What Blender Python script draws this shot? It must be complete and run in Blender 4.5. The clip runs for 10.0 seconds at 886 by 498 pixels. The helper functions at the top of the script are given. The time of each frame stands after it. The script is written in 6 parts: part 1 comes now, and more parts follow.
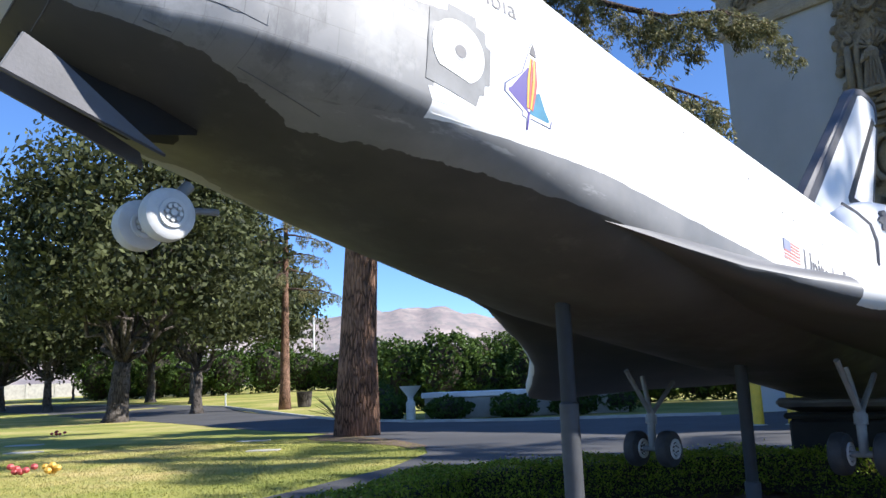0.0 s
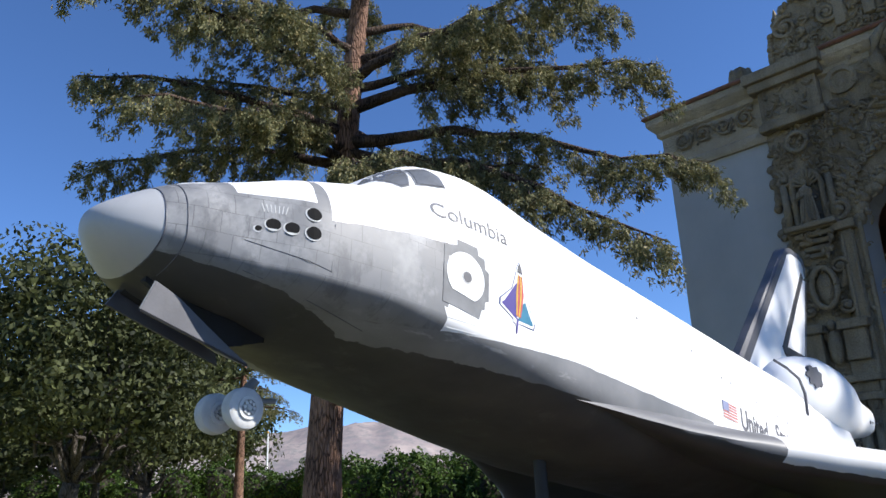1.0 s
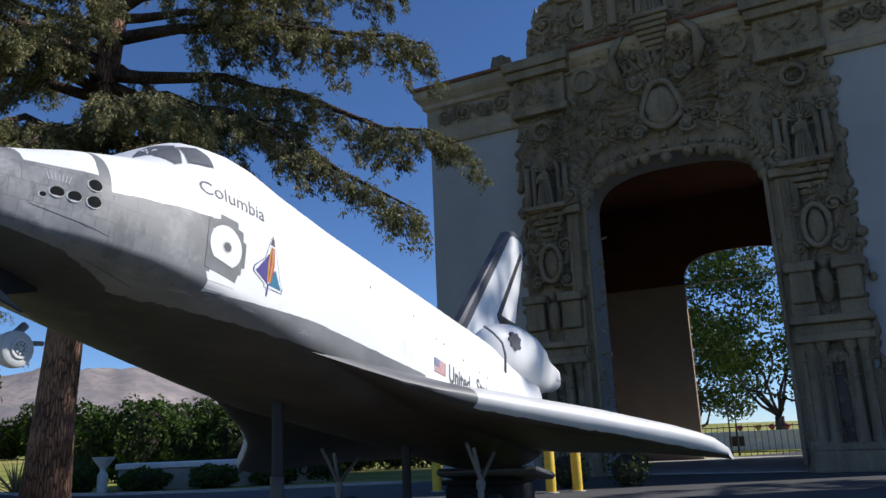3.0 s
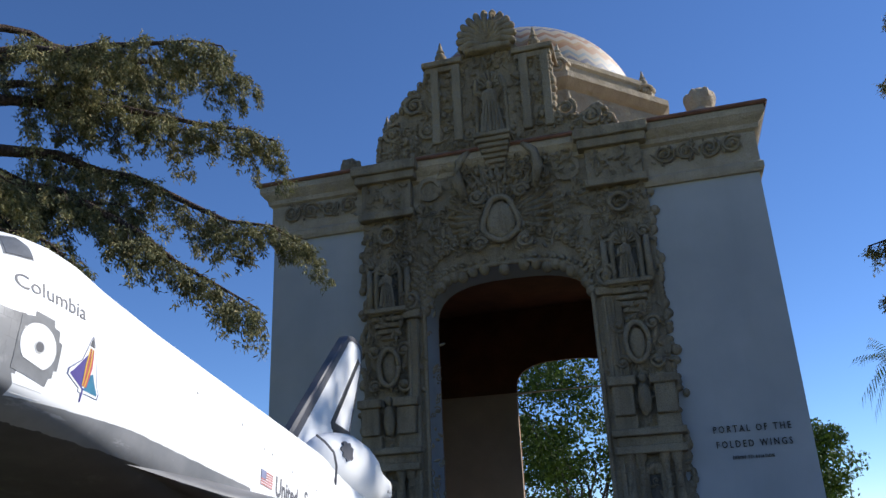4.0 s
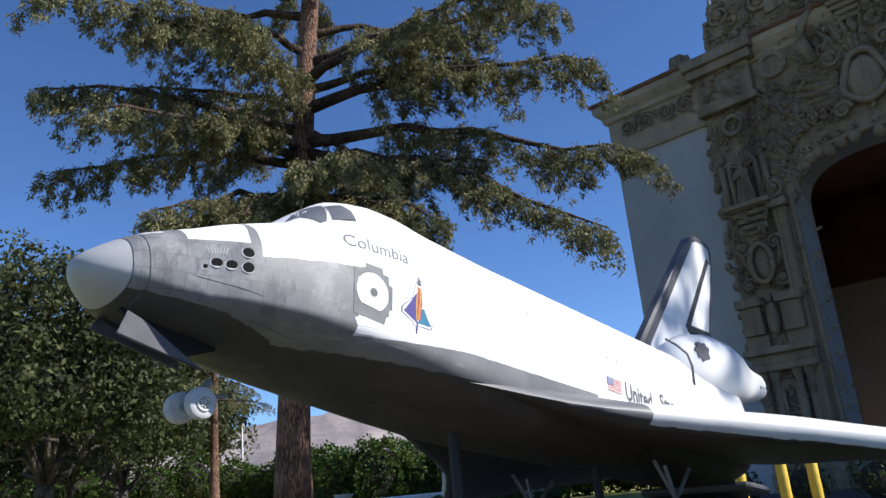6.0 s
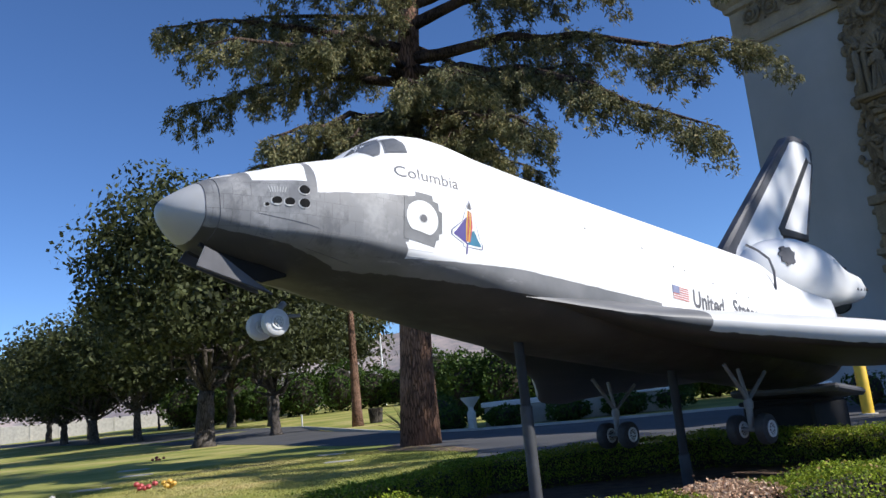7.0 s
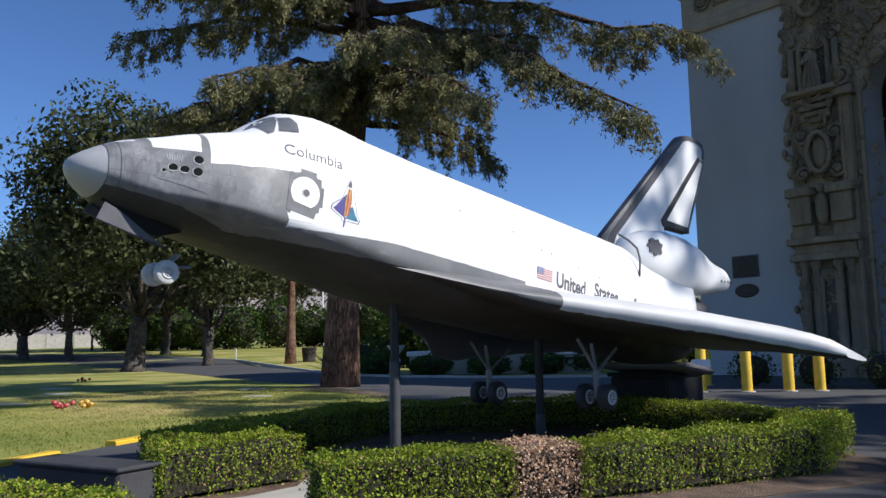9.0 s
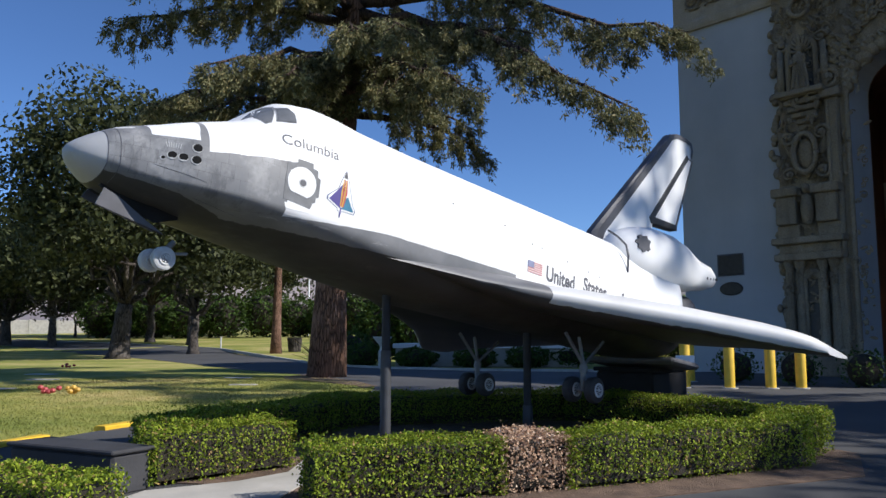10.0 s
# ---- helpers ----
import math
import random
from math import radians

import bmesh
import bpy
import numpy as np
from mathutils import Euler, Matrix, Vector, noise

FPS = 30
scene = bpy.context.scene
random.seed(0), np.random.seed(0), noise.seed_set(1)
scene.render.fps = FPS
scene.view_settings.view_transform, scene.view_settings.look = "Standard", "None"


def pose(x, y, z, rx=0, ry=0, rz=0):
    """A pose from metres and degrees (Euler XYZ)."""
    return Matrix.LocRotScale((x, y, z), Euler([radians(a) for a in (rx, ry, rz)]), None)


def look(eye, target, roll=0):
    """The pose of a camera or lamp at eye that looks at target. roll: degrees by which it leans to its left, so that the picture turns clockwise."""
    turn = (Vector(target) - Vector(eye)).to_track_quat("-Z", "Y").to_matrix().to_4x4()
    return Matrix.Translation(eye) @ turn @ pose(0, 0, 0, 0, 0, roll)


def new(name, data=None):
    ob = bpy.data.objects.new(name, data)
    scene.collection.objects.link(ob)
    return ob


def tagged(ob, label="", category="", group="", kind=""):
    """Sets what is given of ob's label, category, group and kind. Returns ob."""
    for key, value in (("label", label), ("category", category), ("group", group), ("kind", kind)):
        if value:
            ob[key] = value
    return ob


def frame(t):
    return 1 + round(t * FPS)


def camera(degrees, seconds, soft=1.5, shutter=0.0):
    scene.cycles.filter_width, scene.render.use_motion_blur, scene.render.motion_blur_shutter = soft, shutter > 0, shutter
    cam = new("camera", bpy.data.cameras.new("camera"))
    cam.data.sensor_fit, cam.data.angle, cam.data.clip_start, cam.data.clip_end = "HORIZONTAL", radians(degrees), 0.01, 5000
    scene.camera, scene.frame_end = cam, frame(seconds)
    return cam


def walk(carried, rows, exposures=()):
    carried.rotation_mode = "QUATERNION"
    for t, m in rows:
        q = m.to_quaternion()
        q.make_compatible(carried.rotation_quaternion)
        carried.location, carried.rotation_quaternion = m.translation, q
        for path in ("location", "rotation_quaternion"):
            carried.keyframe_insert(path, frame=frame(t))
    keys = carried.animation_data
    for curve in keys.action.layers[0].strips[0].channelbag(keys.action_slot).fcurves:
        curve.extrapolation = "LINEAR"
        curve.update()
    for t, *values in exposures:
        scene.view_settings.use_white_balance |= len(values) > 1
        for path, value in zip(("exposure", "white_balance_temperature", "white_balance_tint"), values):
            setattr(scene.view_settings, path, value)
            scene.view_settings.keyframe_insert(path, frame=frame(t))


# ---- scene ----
cam = camera(58.7, 10.0)
PATH = [
    (0, (-0.008, 0.189, 1.011), (-0.124, 2.154, 1.361), -2.2),
    (0.5, (-0.086, -0.299, 1.173), (-0.134, 1.615, 1.751), -1.1),
    (1, (-0.173, -0.63, 1.168), (-0.17, 1.271, 1.789), -2.4),
    (1.5, (-0.167, -0.975, 1.118), (-0.189, 0.942, 1.689), -2.2),
    (2, (-0.23, -1.209, 1.082), (-0.201, 0.721, 1.605), -1.8),
    (2.5, (-0.244, -1.363, 1.056), (-0.001, 0.57, 1.51), -2.4),
    (3, (-0.211, -1.413, 1.072), (0.382, 0.434, 1.557), -2.3),
    (4.5, (-0.217, -1.467, 1.152), (0.745, 0.11, 1.918), -2.8),
    (5, (-0.211, -1.504, 1.115), (0.726, 0.102, 1.853), -3.1),
    (5.5, (-0.088, -1.464, 1.097), (0.472, 0.358, 1.705), -3.7),
    (6, (0.154, -1.595, 1.037), (0.235, 0.318, 1.616), -5.5),
    (7.3, (0.804, -2.13, 0.997), (0.486, -0.175, 1.278), -4.9),
    (7.5, (0.905, -2.304, 1.0), (0.559, -0.348, 1.232), -4.4),
    (8, (1.131, -2.538, 1.006), (0.874, -0.57, 1.25), -3.4),
    (8.5, (1.274, -2.586, 1.029), (1.078, -0.618, 1.328), -2.0),
    (9, (1.276, -2.606, 1.029), (1.121, -0.628, 1.278), -0.9),
    (9.5, (1.253, -2.674, 1.014), (1.142, -0.692, 1.252), -0.0),
    (10, (1.234, -2.696, 1.012), (1.112, -0.713, 1.243), 0.1),
]
walk(cam, [(t, look(eye, target, roll)) for t, eye, target, roll in PATH], [(t, e + 0.1, 6100, 12) for t, e in ((0, 0.95), (0.5, 0.78), (1, 0.58), (2, 0.3), (2.5, 0.1), (3.2, 0.0), (4.3, 0.34), (5.0, 0.36), (5.5, 0.35), (6.0, 0.38), (7.5, 0.2), (10.0, 0.12))])

# ---- world, sun ----
SUN_AZ, SUN_EL = radians(-12), radians(39)
sun_dir = Vector((math.cos(SUN_EL) * math.cos(SUN_AZ), math.cos(SUN_EL) * math.sin(SUN_AZ), math.sin(SUN_EL)))
world = bpy.data.worlds.new("world")
scene.world = world
world.use_nodes = True
wn = world.node_tree
sky = wn.nodes.new("ShaderNodeTexSky")
sky.sky_type = "NISHITA"
sky.sun_disc = False
sky.sun_elevation = SUN_EL
sky.sun_rotation = math.pi / 2 - SUN_AZ
sky.air_density, sky.dust_density, sky.ozone_density = 0.75, 0.0, 5.0
wn.nodes["Background"].inputs["Strength"].default_value = 0.104
deep = wn.nodes.new("ShaderNodeHueSaturation")
deep.inputs["Saturation"].default_value = 1.04
tint = wn.nodes.new("ShaderNodeVectorMath")
tint.operation = "MULTIPLY"
tint.inputs[1].default_value = (0.95, 1.0, 1.09)
wn.links.new(sky.outputs[0], deep.inputs["Color"])
wn.links.new(deep.outputs[0], tint.inputs[0])
wn.links.new(tint.outputs[0], wn.nodes["Background"].inputs[0])
sun = new("sun", bpy.data.lights.new("sun", "SUN"))
sun.data.energy, sun.data.angle, sun.data.color = 5.0, radians(0.55), (1.0, 0.94, 0.84)
sun.matrix_world = look(sun_dir * 60, (0, 0, 0))


# ---- materials ----
class Tree:
    """Short-hand for a node material."""

    def __init__(self, name):
        self.mat = bpy.data.materials.new(name)
        self.mat.use_nodes = True
        self.n, self.l = self.mat.node_tree.nodes, self.mat.node_tree.links
        self.bsdf = self.n["Principled BSDF"]
        self.co = self.n.new("ShaderNodeTexCoord").outputs["Object"]

    def put(self, sock, v):
        if isinstance(v, bpy.types.NodeSocket):
            self.l.new(v, sock)
        elif isinstance(v, (tuple, list)) and len(v) == 3 and sock.type == "RGBA":
            sock.default_value = (*v, 1)
        else:
            sock.default_value = v

    def set(self, **k):
        for key, v in k.items():
            self.put(self.bsdf.inputs[key.replace("_", " ")], v)
        return self

    def math(self, op, a, b=0.0, c=0.0):
        m = self.n.new("ShaderNodeMath")
        m.operation = op
        self.put(m.inputs[0], a), self.put(m.inputs[1], b), self.put(m.inputs[2], c)
        return m.outputs[0]

    def noise(self, scale, detail=4.0, rough=0.55, co=None, dist=0.0):
        t = self.n.new("ShaderNodeTexNoise")
        t.inputs["Scale"].default_value, t.inputs["Detail"].default_value = scale, detail
        t.inputs["Roughness"].default_value, t.inputs["Distortion"].default_value = rough, dist
        self.l.new(co or self.co, t.inputs["Vector"])
        return t.outputs[0]

    def stretch(self, v, co=None):
        m = self.n.new("ShaderNodeVectorMath")
        m.operation = "MULTIPLY"
        self.l.new(co or self.co, m.inputs[0])
        m.inputs[1].default_value = v
        return m.outputs[0]

    def sep(self, co=None):
        x = self.n.new("ShaderNodeSeparateXYZ")
        self.l.new(co or self.co, x.inputs[0])
        return x.outputs

    def ramp(self, f, stops):
        r = self.n.new("ShaderNodeValToRGB")
        e = r.color_ramp.elements
        while len(e) < len(stops):
            e.new(0.5)
        for q, (p, c) in zip(e, stops):
            q.position, q.color = p, (*c, 1) if isinstance(c, tuple) else (c, c, c, 1)
        self.put(r.inputs[0], f)
        return r.outputs[0]

    def mix(self, f, a, b, mode="MIX"):
        m = self.n.new("ShaderNodeMix")
        m.data_type, m.blend_type = "RGBA", mode
        self.put(m.inputs["Factor"], f)
        self.put(m.inputs[6], a), self.put(m.inputs[7], b)
        return m.outputs[2]

    def bump(self, h, strength=0.3, dist=0.02):
        b = self.n.new("ShaderNodeBump")
        b.inputs["Strength"].default_value, b.inputs["Distance"].default_value = strength, dist
        self.put(b.inputs["Height"], h)
        self.l.new(b.outputs[0], self.bsdf.inputs["Normal"])
        return self

    def random(self):
        return self.n.new("ShaderNodeObjectInfo").outputs["Random"]

    def island(self):
        return self.n.new("ShaderNodeNewGeometry").outputs["Random Per Island"]


def plain(name, color, rough=0.6, metal=0.0, var=0.25, scale=6.0, bump=0.15, dist=0.01):
    """A surface with two scales of tone and fine relief."""
    t = Tree(name)
    big, fine = t.noise(scale, 5), t.noise(scale * 14, 3)
    lo, hi = tuple(c * (1 - var) for c in color), tuple(min(1, c * (1 + var)) for c in color)
    col = t.mix(t.math("MULTIPLY", fine, 0.35), t.ramp(big, [(0.3, lo), (0.7, hi)]), tuple(c * (1 - var) for c in color))
    t.set(Base_Color=col, Roughness=rough, Metallic=metal)
    t.bump(t.math("ADD", fine, t.math("MULTIPLY", big, 0.5)), bump, dist)
    return t.mat


def leafy(name, dark, light, dry=None, part=0.0, shade=0.55):
    t = Tree(name)
    r = t.island()
    stops = [(0.0, dark), (0.75 - part, light), (1.0, light)]
    if dry:
        stops = [(0.0, dark), (1 - part - 0.03, light), (1 - part, dry), (1.0, dry)]
    col = t.ramp(r, stops)
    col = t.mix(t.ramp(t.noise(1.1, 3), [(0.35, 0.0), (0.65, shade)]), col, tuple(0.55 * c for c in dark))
    t.set(Base_Color=col, Roughness=0.65, Specular_IOR_Level=0.22)
    tr = t.n.new("ShaderNodeBsdfTranslucent")
    t.put(tr.inputs["Color"], t.mix(0.5, col, light))
    m = t.n.new("ShaderNodeMixShader")
    m.inputs[0].default_value = 0.22
    t.l.new(t.bsdf.outputs[0], m.inputs[1]), t.l.new(tr.outputs[0], m.inputs[2])
    t.l.new(m.outputs[0], t.n["Material Output"].inputs[0])
    return t.mat


M = {}


def mk_grass():
    t = Tree("lawn")
    big, mid, fine = t.noise(0.22, 5), t.noise(1.6, 5), t.noise(38, 4)
    col = t.ramp(big, [(0.36, (0.2, 0.23, 0.05)), (0.5, (0.38, 0.36, 0.10)), (0.62, (0.56, 0.45, 0.19))])
    col = t.mix(t.ramp(mid, [(0.4, 0.0), (0.65, 0.6)]), col, (0.24, 0.27, 0.06))
    col = t.mix(t.ramp(fine, [(0.35, 0.0), (0.7, 0.5)]), col, (0.08, 0.1, 0.025))
    t.set(Base_Color=col, Roughness=0.9, Specular_IOR_Level=0.15).bump(fine, 0.7, 0.03)
    return t.mat


def mk_asphalt():
    t = Tree("asphalt")
    big, fine = t.noise(0.35, 5), t.noise(140, 2)
    col = t.ramp(big, [(0.35, (0.05, 0.05, 0.052)), (0.7, (0.085, 0.084, 0.083))])
    col = t.mix(t.ramp(fine, [(0.4, 0.0), (0.75, 0.5)]), col, (0.03, 0.03, 0.032))
    col = t.mix(t.ramp(t.noise(1.1, 6, 0.7, None, 1.2), [(0.49, 0.0), (0.5, 0.35), (0.51, 0.0)]), col, (0.03, 0.03, 0.03))
    t.set(Base_Color=col, Roughness=0.88).bump(fine, 0.4, 0.006)
    return t.mat


def mk_bark(name, a, b, scale=1.0):
    t = Tree(name)
    co = t.stretch((1, 1, 0.16))
    v = t.n.new("ShaderNodeTexVoronoi")
    v.feature = "DISTANCE_TO_EDGE"
    v.inputs["Scale"].default_value = 16 * scale
    t.l.new(co, v.inputs["Vector"])
    f, g = t.noise(22 * scale, 6, 0.65, co), t.noise(1.3, 4)
    groove = t.ramp(v.outputs[0], [(0.0, 0.0), (0.16, 1.0)])
    col = t.mix(groove, tuple(c * 0.3 for c in a), t.ramp(f, [(0.3, a), (0.7, b)]))
    col = t.mix(t.ramp(g, [(0.45, 0.0), (0.7, 0.5)]), col, tuple(c * 1.5 for c in b))
    t.set(Base_Color=col, Roughness=0.92, Specular_IOR_Level=0.2).bump(t.math("ADD", groove, t.math("MULTIPLY", f, 0.6)), 0.9, 0.04)
    return t.mat


def mk_stone(name, col, dark, stain=0.55):
    """Weathered cast stone, with streaks that run down it."""
    t = Tree(name)
    big, fine, run = t.noise(0.9, 6, 0.6), t.noise(26, 5, 0.65), t.noise(1.0, 5, 0.6, t.stretch((1.7, 1.7, 0.16)))
    c = t.ramp(big, [(0.3, tuple(v * 0.72 for v in col)), (0.68, col)])
    c = t.mix(t.ramp(run, [(0.45, 0.0), (0.68, stain)]), c, dark)
    c = t.mix(t.ramp(fine, [(0.3, 0.45), (0.6, 0.0)]), c, dark)
    t.set(Base_Color=c, Roughness=0.9, Specular_IOR_Level=0.2).bump(t.math("ADD", t.math("MULTIPLY", fine, 0.4), t.noise(5.5, 4, 0.6)), 0.8, 0.12)
    return t.mat


def mk_stucco():
    t = Tree("stucco")
    big, fine, run = t.noise(0.5, 6), t.noise(30, 4), t.noise(1.0, 5, 0.6, t.stretch((1.2, 1.2, 0.1)))
    c = t.ramp(big, [(0.35, (0.38, 0.385, 0.39)), (0.7, (0.45, 0.45, 0.45))])
    c = t.mix(t.ramp(run, [(0.5, 0.0), (0.75, 0.25)]), c, (0.33, 0.33, 0.32))
    t.set(Base_Color=c, Roughness=0.92, Specular_IOR_Level=0.15).bump(fine, 0.35, 0.012)
    return t.mat


def mk_skin():
    """The model's paint: pale nose cap, grey fore body with faint tile joints, white above, grey along the lower edge
    and dark below, shade included.
    """
    t = Tree("shuttle_paint")
    x, y, z = t.sep()
    m = t.math
    wob = m("MULTIPLY", m("SUBTRACT", t.noise(9, 4), 0.5), 0.03)
    step = m("MULTIPLY", m("FLOOR", m("MULTIPLY", x, 22.0)), 1 / 22.0)
    tile = t.n.new("ShaderNodeTexBrick")
    cv = t.n.new("ShaderNodeCombineXYZ")
    t.l.new(x, cv.inputs[0]), t.l.new(z, cv.inputs[1])
    t.l.new(cv.outputs[0], tile.inputs["Vector"])
    tile.inputs["Scale"].default_value = 5.6
    tile.inputs["Row Height"].default_value = 0.5
    tile.inputs["Mortar Size"].default_value = 0.008
    tile.inputs["Color1"].default_value, tile.inputs["Color2"].default_value = (0.2, 0.2, 0.2, 1), (0.8, 0.8, 0.8, 1)
    joint, shade = tile.outputs["Fac"], t.n.new("ShaderNodeRGBToBW")
    t.l.new(tile.outputs["Color"], shade.inputs[0])
    white = t.ramp(t.noise(1.4, 5), [(0.3, (0.76, 0.76, 0.75)), (0.7, (0.84, 0.84, 0.83))])
    blot = t.noise(2.6, 6, 0.62)
    grey = t.ramp(blot, [(0.32, (0.10, 0.102, 0.105)), (0.45, (0.18, 0.182, 0.185)), (0.55, (0.2, 0.202, 0.205)), (0.68, (0.37, 0.37, 0.365))])
    grey = t.mix(t.ramp(t.noise(7, 6, 0.7, t.stretch((1, 1, 0.5))), [(0.54, 0.0), (0.64, 0.6)]), grey, (0.075, 0.076, 0.08))
    grey = t.mix(m("MULTIPLY", shade.outputs[0], 0.28), grey, (0.15, 0.155, 0.16))
    grey = t.mix(m("MULTIPLY", m("MULTIPLY", joint, t.ramp(t.noise(3.5, 3), [(0.42, 0.1), (0.6, 0.9)])), 0.75), grey, (0.09, 0.09, 0.09))
    cap = t.ramp(t.noise(3, 5), [(0.35, (0.36, 0.37, 0.375)), (0.7, (0.44, 0.44, 0.44))])
    belly = t.ramp(t.noise(2.2, 6, 0.6), [(0.3, (0.035, 0.035, 0.035)), (0.7, (0.066, 0.063, 0.058))])
    scuff = t.ramp(t.noise(3.0, 6, 0.7, t.stretch((1, 1, 6))), [(0.6, 0.0), (0.66, 1.0)])
    # upper limit of the grey fore body, in two pieces along the length
    lim = m("ADD", m("MULTIPLY", x, 0.167), 0.115)
    low_x = m("LESS_THAN", x, 0.72)
    top_band = m("MULTIPLY", low_x, m("SUBTRACT", 1.0, m("MULTIPLY", m("GREATER_THAN", x, 0.415), m("GREATER_THAN", z, m("ADD", 0.265, m("MULTIPLY", x, 0.05))))))
    below = m("LESS_THAN", z, m("ADD", lim, wob))
    fore = m("MAXIMUM", m("MULTIPLY", below, m("LESS_THAN", x, 1.285)), top_band)
    wedge = m("MULTIPLY", m("GREATER_THAN", x, m("ADD", 0.585, m("MULTIPLY", m("MAXIMUM", z, 0.35), 0.24))), m("LESS_THAN", x, 0.724))
    fore = m("MAXIMUM", fore, wedge)
    # dark under side, paint and shade in one tone, and the grey rounded lower edge
    edge = m("ADD", m("MINIMUM", m("ADD", m("MULTIPLY", x, 0.09), -0.182), 0.014), m("MULTIPLY", wob, 0.5))
    lowgrey = m("MULTIPLY", m("LESS_THAN", z, edge), m("LESS_THAN", x, 3.72))
    under = m("LESS_THAN", z, m("ADD", m("MAXIMUM", m("ADD", m("MULTIPLY", x, -0.16), 0.03), -0.135), wob))
    col = t.mix(fore, white, grey)
    col = t.mix(lowgrey, col, t.mix(m("MULTIPLY", scuff, 0.4), t.ramp(blot, [(0.3, (0.15, 0.155, 0.16)), (0.7, (0.24, 0.24, 0.245))]), (0.5, 0.5, 0.5)))
    col = t.mix(under, col, belly)
    rub = m("MULTIPLY", m("MULTIPLY", m("GREATER_THAN", x, 0.2), m("LESS_THAN", x, 0.34)), m("MULTIPLY", scuff, m("GREATER_THAN", z, 0.2)))
    col = t.mix(rub, col, (0.7, 0.7, 0.69))
    col = t.mix(m("LESS_THAN", x, m("SUBTRACT", 0.2, m("MULTIPLY", z, 0.07))), col, cap)
    dirt = t.ramp(t.noise(5, 6, 0.7, t.stretch((1, 1, 0.35))), [(0.58, 0.0), (0.78, 0.3)])
    col = t.mix(dirt, col, (0.25, 0.24, 0.22))
    t.set(Base_Color=col, Roughness=t.ramp(blot, [(0.3, 0.42), (0.7, 0.62)]), Specular_IOR_Level=0.4)
    t.bump(m("ADD", m("MULTIPLY", t.noise(30, 3), 0.4), m("MULTIPLY", m("MULTIPLY", joint, fore), -0.4)), 0.15, 0.005)
    return t.mat


def mk_wing():
    t = Tree("wing_paint")
    x, y, z = t.sep()
    m = t.math
    # white lowered below the body's, with tree shade put into the colour
    white = t.ramp(t.noise(2, 5), [(0.3, (0.52, 0.52, 0.51)), (0.7, (0.64, 0.64, 0.63))])
    # grey darkened to hold down the sun on the strake's top
    grey = t.ramp(t.noise(3, 6), [(0.3, (0.10, 0.103, 0.107)), (0.7, (0.16, 0.16, 0.165))])
    belly = t.ramp(t.noise(2.2, 6, 0.6), [(0.3, (0.035, 0.035, 0.035)), (0.7, (0.066, 0.063, 0.058))])
    ny = t.n.new("ShaderNodeSeparateXYZ")
    t.l.new(t.n.new("ShaderNodeTexCoord").outputs["Normal"], ny.inputs[0])
    col = t.mix(m("LESS_THAN", x, 3.72), white, grey)
    col = t.mix(m("LESS_THAN", ny.outputs[2], m("ADD", m("SUBTRACT", -0.5, m("MULTIPLY", m("GREATER_THAN", x, 3.72), 0.25)), m("MULTIPLY", m("SUBTRACT", t.noise(7, 3), 0.5), 0.3))), col, belly)
    t.set(Base_Color=col, Roughness=0.5)
    t.bump(t.noise(22, 4), 0.15, 0.006)
    return t.mat


def mk_hills():
    t = Tree("dry_hills")
    f, g = t.noise(0.008, 8, 0.62), t.noise(0.035, 6, 0.6)
    c = t.ramp(f, [(0.35, (0.21, 0.185, 0.19)), (0.6, (0.33, 0.28, 0.26)), (0.75, (0.42, 0.37, 0.34))])
    c = t.mix(t.ramp(g, [(0.48, 0.0), (0.6, 0.5)]), c, (0.16, 0.17, 0.17))
    t.set(Base_Color=c, Roughness=1.0, Specular_IOR_Level=0.0).bump(f, 0.8, 8.0)
    return t.mat


def mk_dome():
    """Glazed tiles in zigzag bands round the dome."""
    t = Tree("dome_tiles")
    x, y, z = t.sep()
    m = t.math
    ang = m("MULTIPLY", m("ARCTAN2", y, x), 40 / (2 * math.pi))
    zig = m("MULTIPLY", m("PINGPONG", ang, 0.5), 0.55)
    f = m("FRACT", m("MULTIPLY", m("SUBTRACT", z, zig), 0.47))
    c = t.ramp(f, [(0.0, (0.5, 0.44, 0.33)), (0.16, (0.06, 0.13, 0.28)), (0.26, (0.5, 0.45, 0.36)), (0.34, (0.2, 0.31, 0.38)), (0.42, (0.5, 0.43, 0.33)), (0.54, (0.42, 0.17, 0.05)), (0.68, (0.48, 0.28, 0.1)), (0.76, (0.55, 0.48, 0.38)), (0.88, (0.36, 0.14, 0.06))])
    c.node.color_ramp.interpolation = "CONSTANT"
    c = t.mix(t.ramp(t.noise(1.5, 5), [(0.45, 0.0), (0.75, 0.5)]), c, (0.4, 0.35, 0.28))
    c = t.mix(0.5, c, (0.16, 0.12, 0.085))
    t.set(Base_Color=c, Roughness=0.6, Specular_IOR_Level=0.25).bump(t.noise(18, 2), 0.2, 0.02)
    return t.mat


M["lawn"], M["asphalt"] = mk_grass(), mk_asphalt()
M["cedar_bark"] = mk_bark("cedar_bark", (0.15, 0.085, 0.055), (0.29, 0.17, 0.12))
M["grey_bark"] = mk_bark("grey_bark", (0.045, 0.038, 0.032), (0.15, 0.13, 0.115), 0.8)
M["stone"] = mk_stone("carved_stone", (0.41, 0.33, 0.225), (0.09, 0.07, 0.048))
M["pale_stone"] = mk_stone("pale_stone", (0.56, 0.46, 0.33), (0.26, 0.21, 0.15), 0.35)
M["stucco"], M["skin"], M["wing"] = mk_stucco(), mk_skin(), mk_wing()
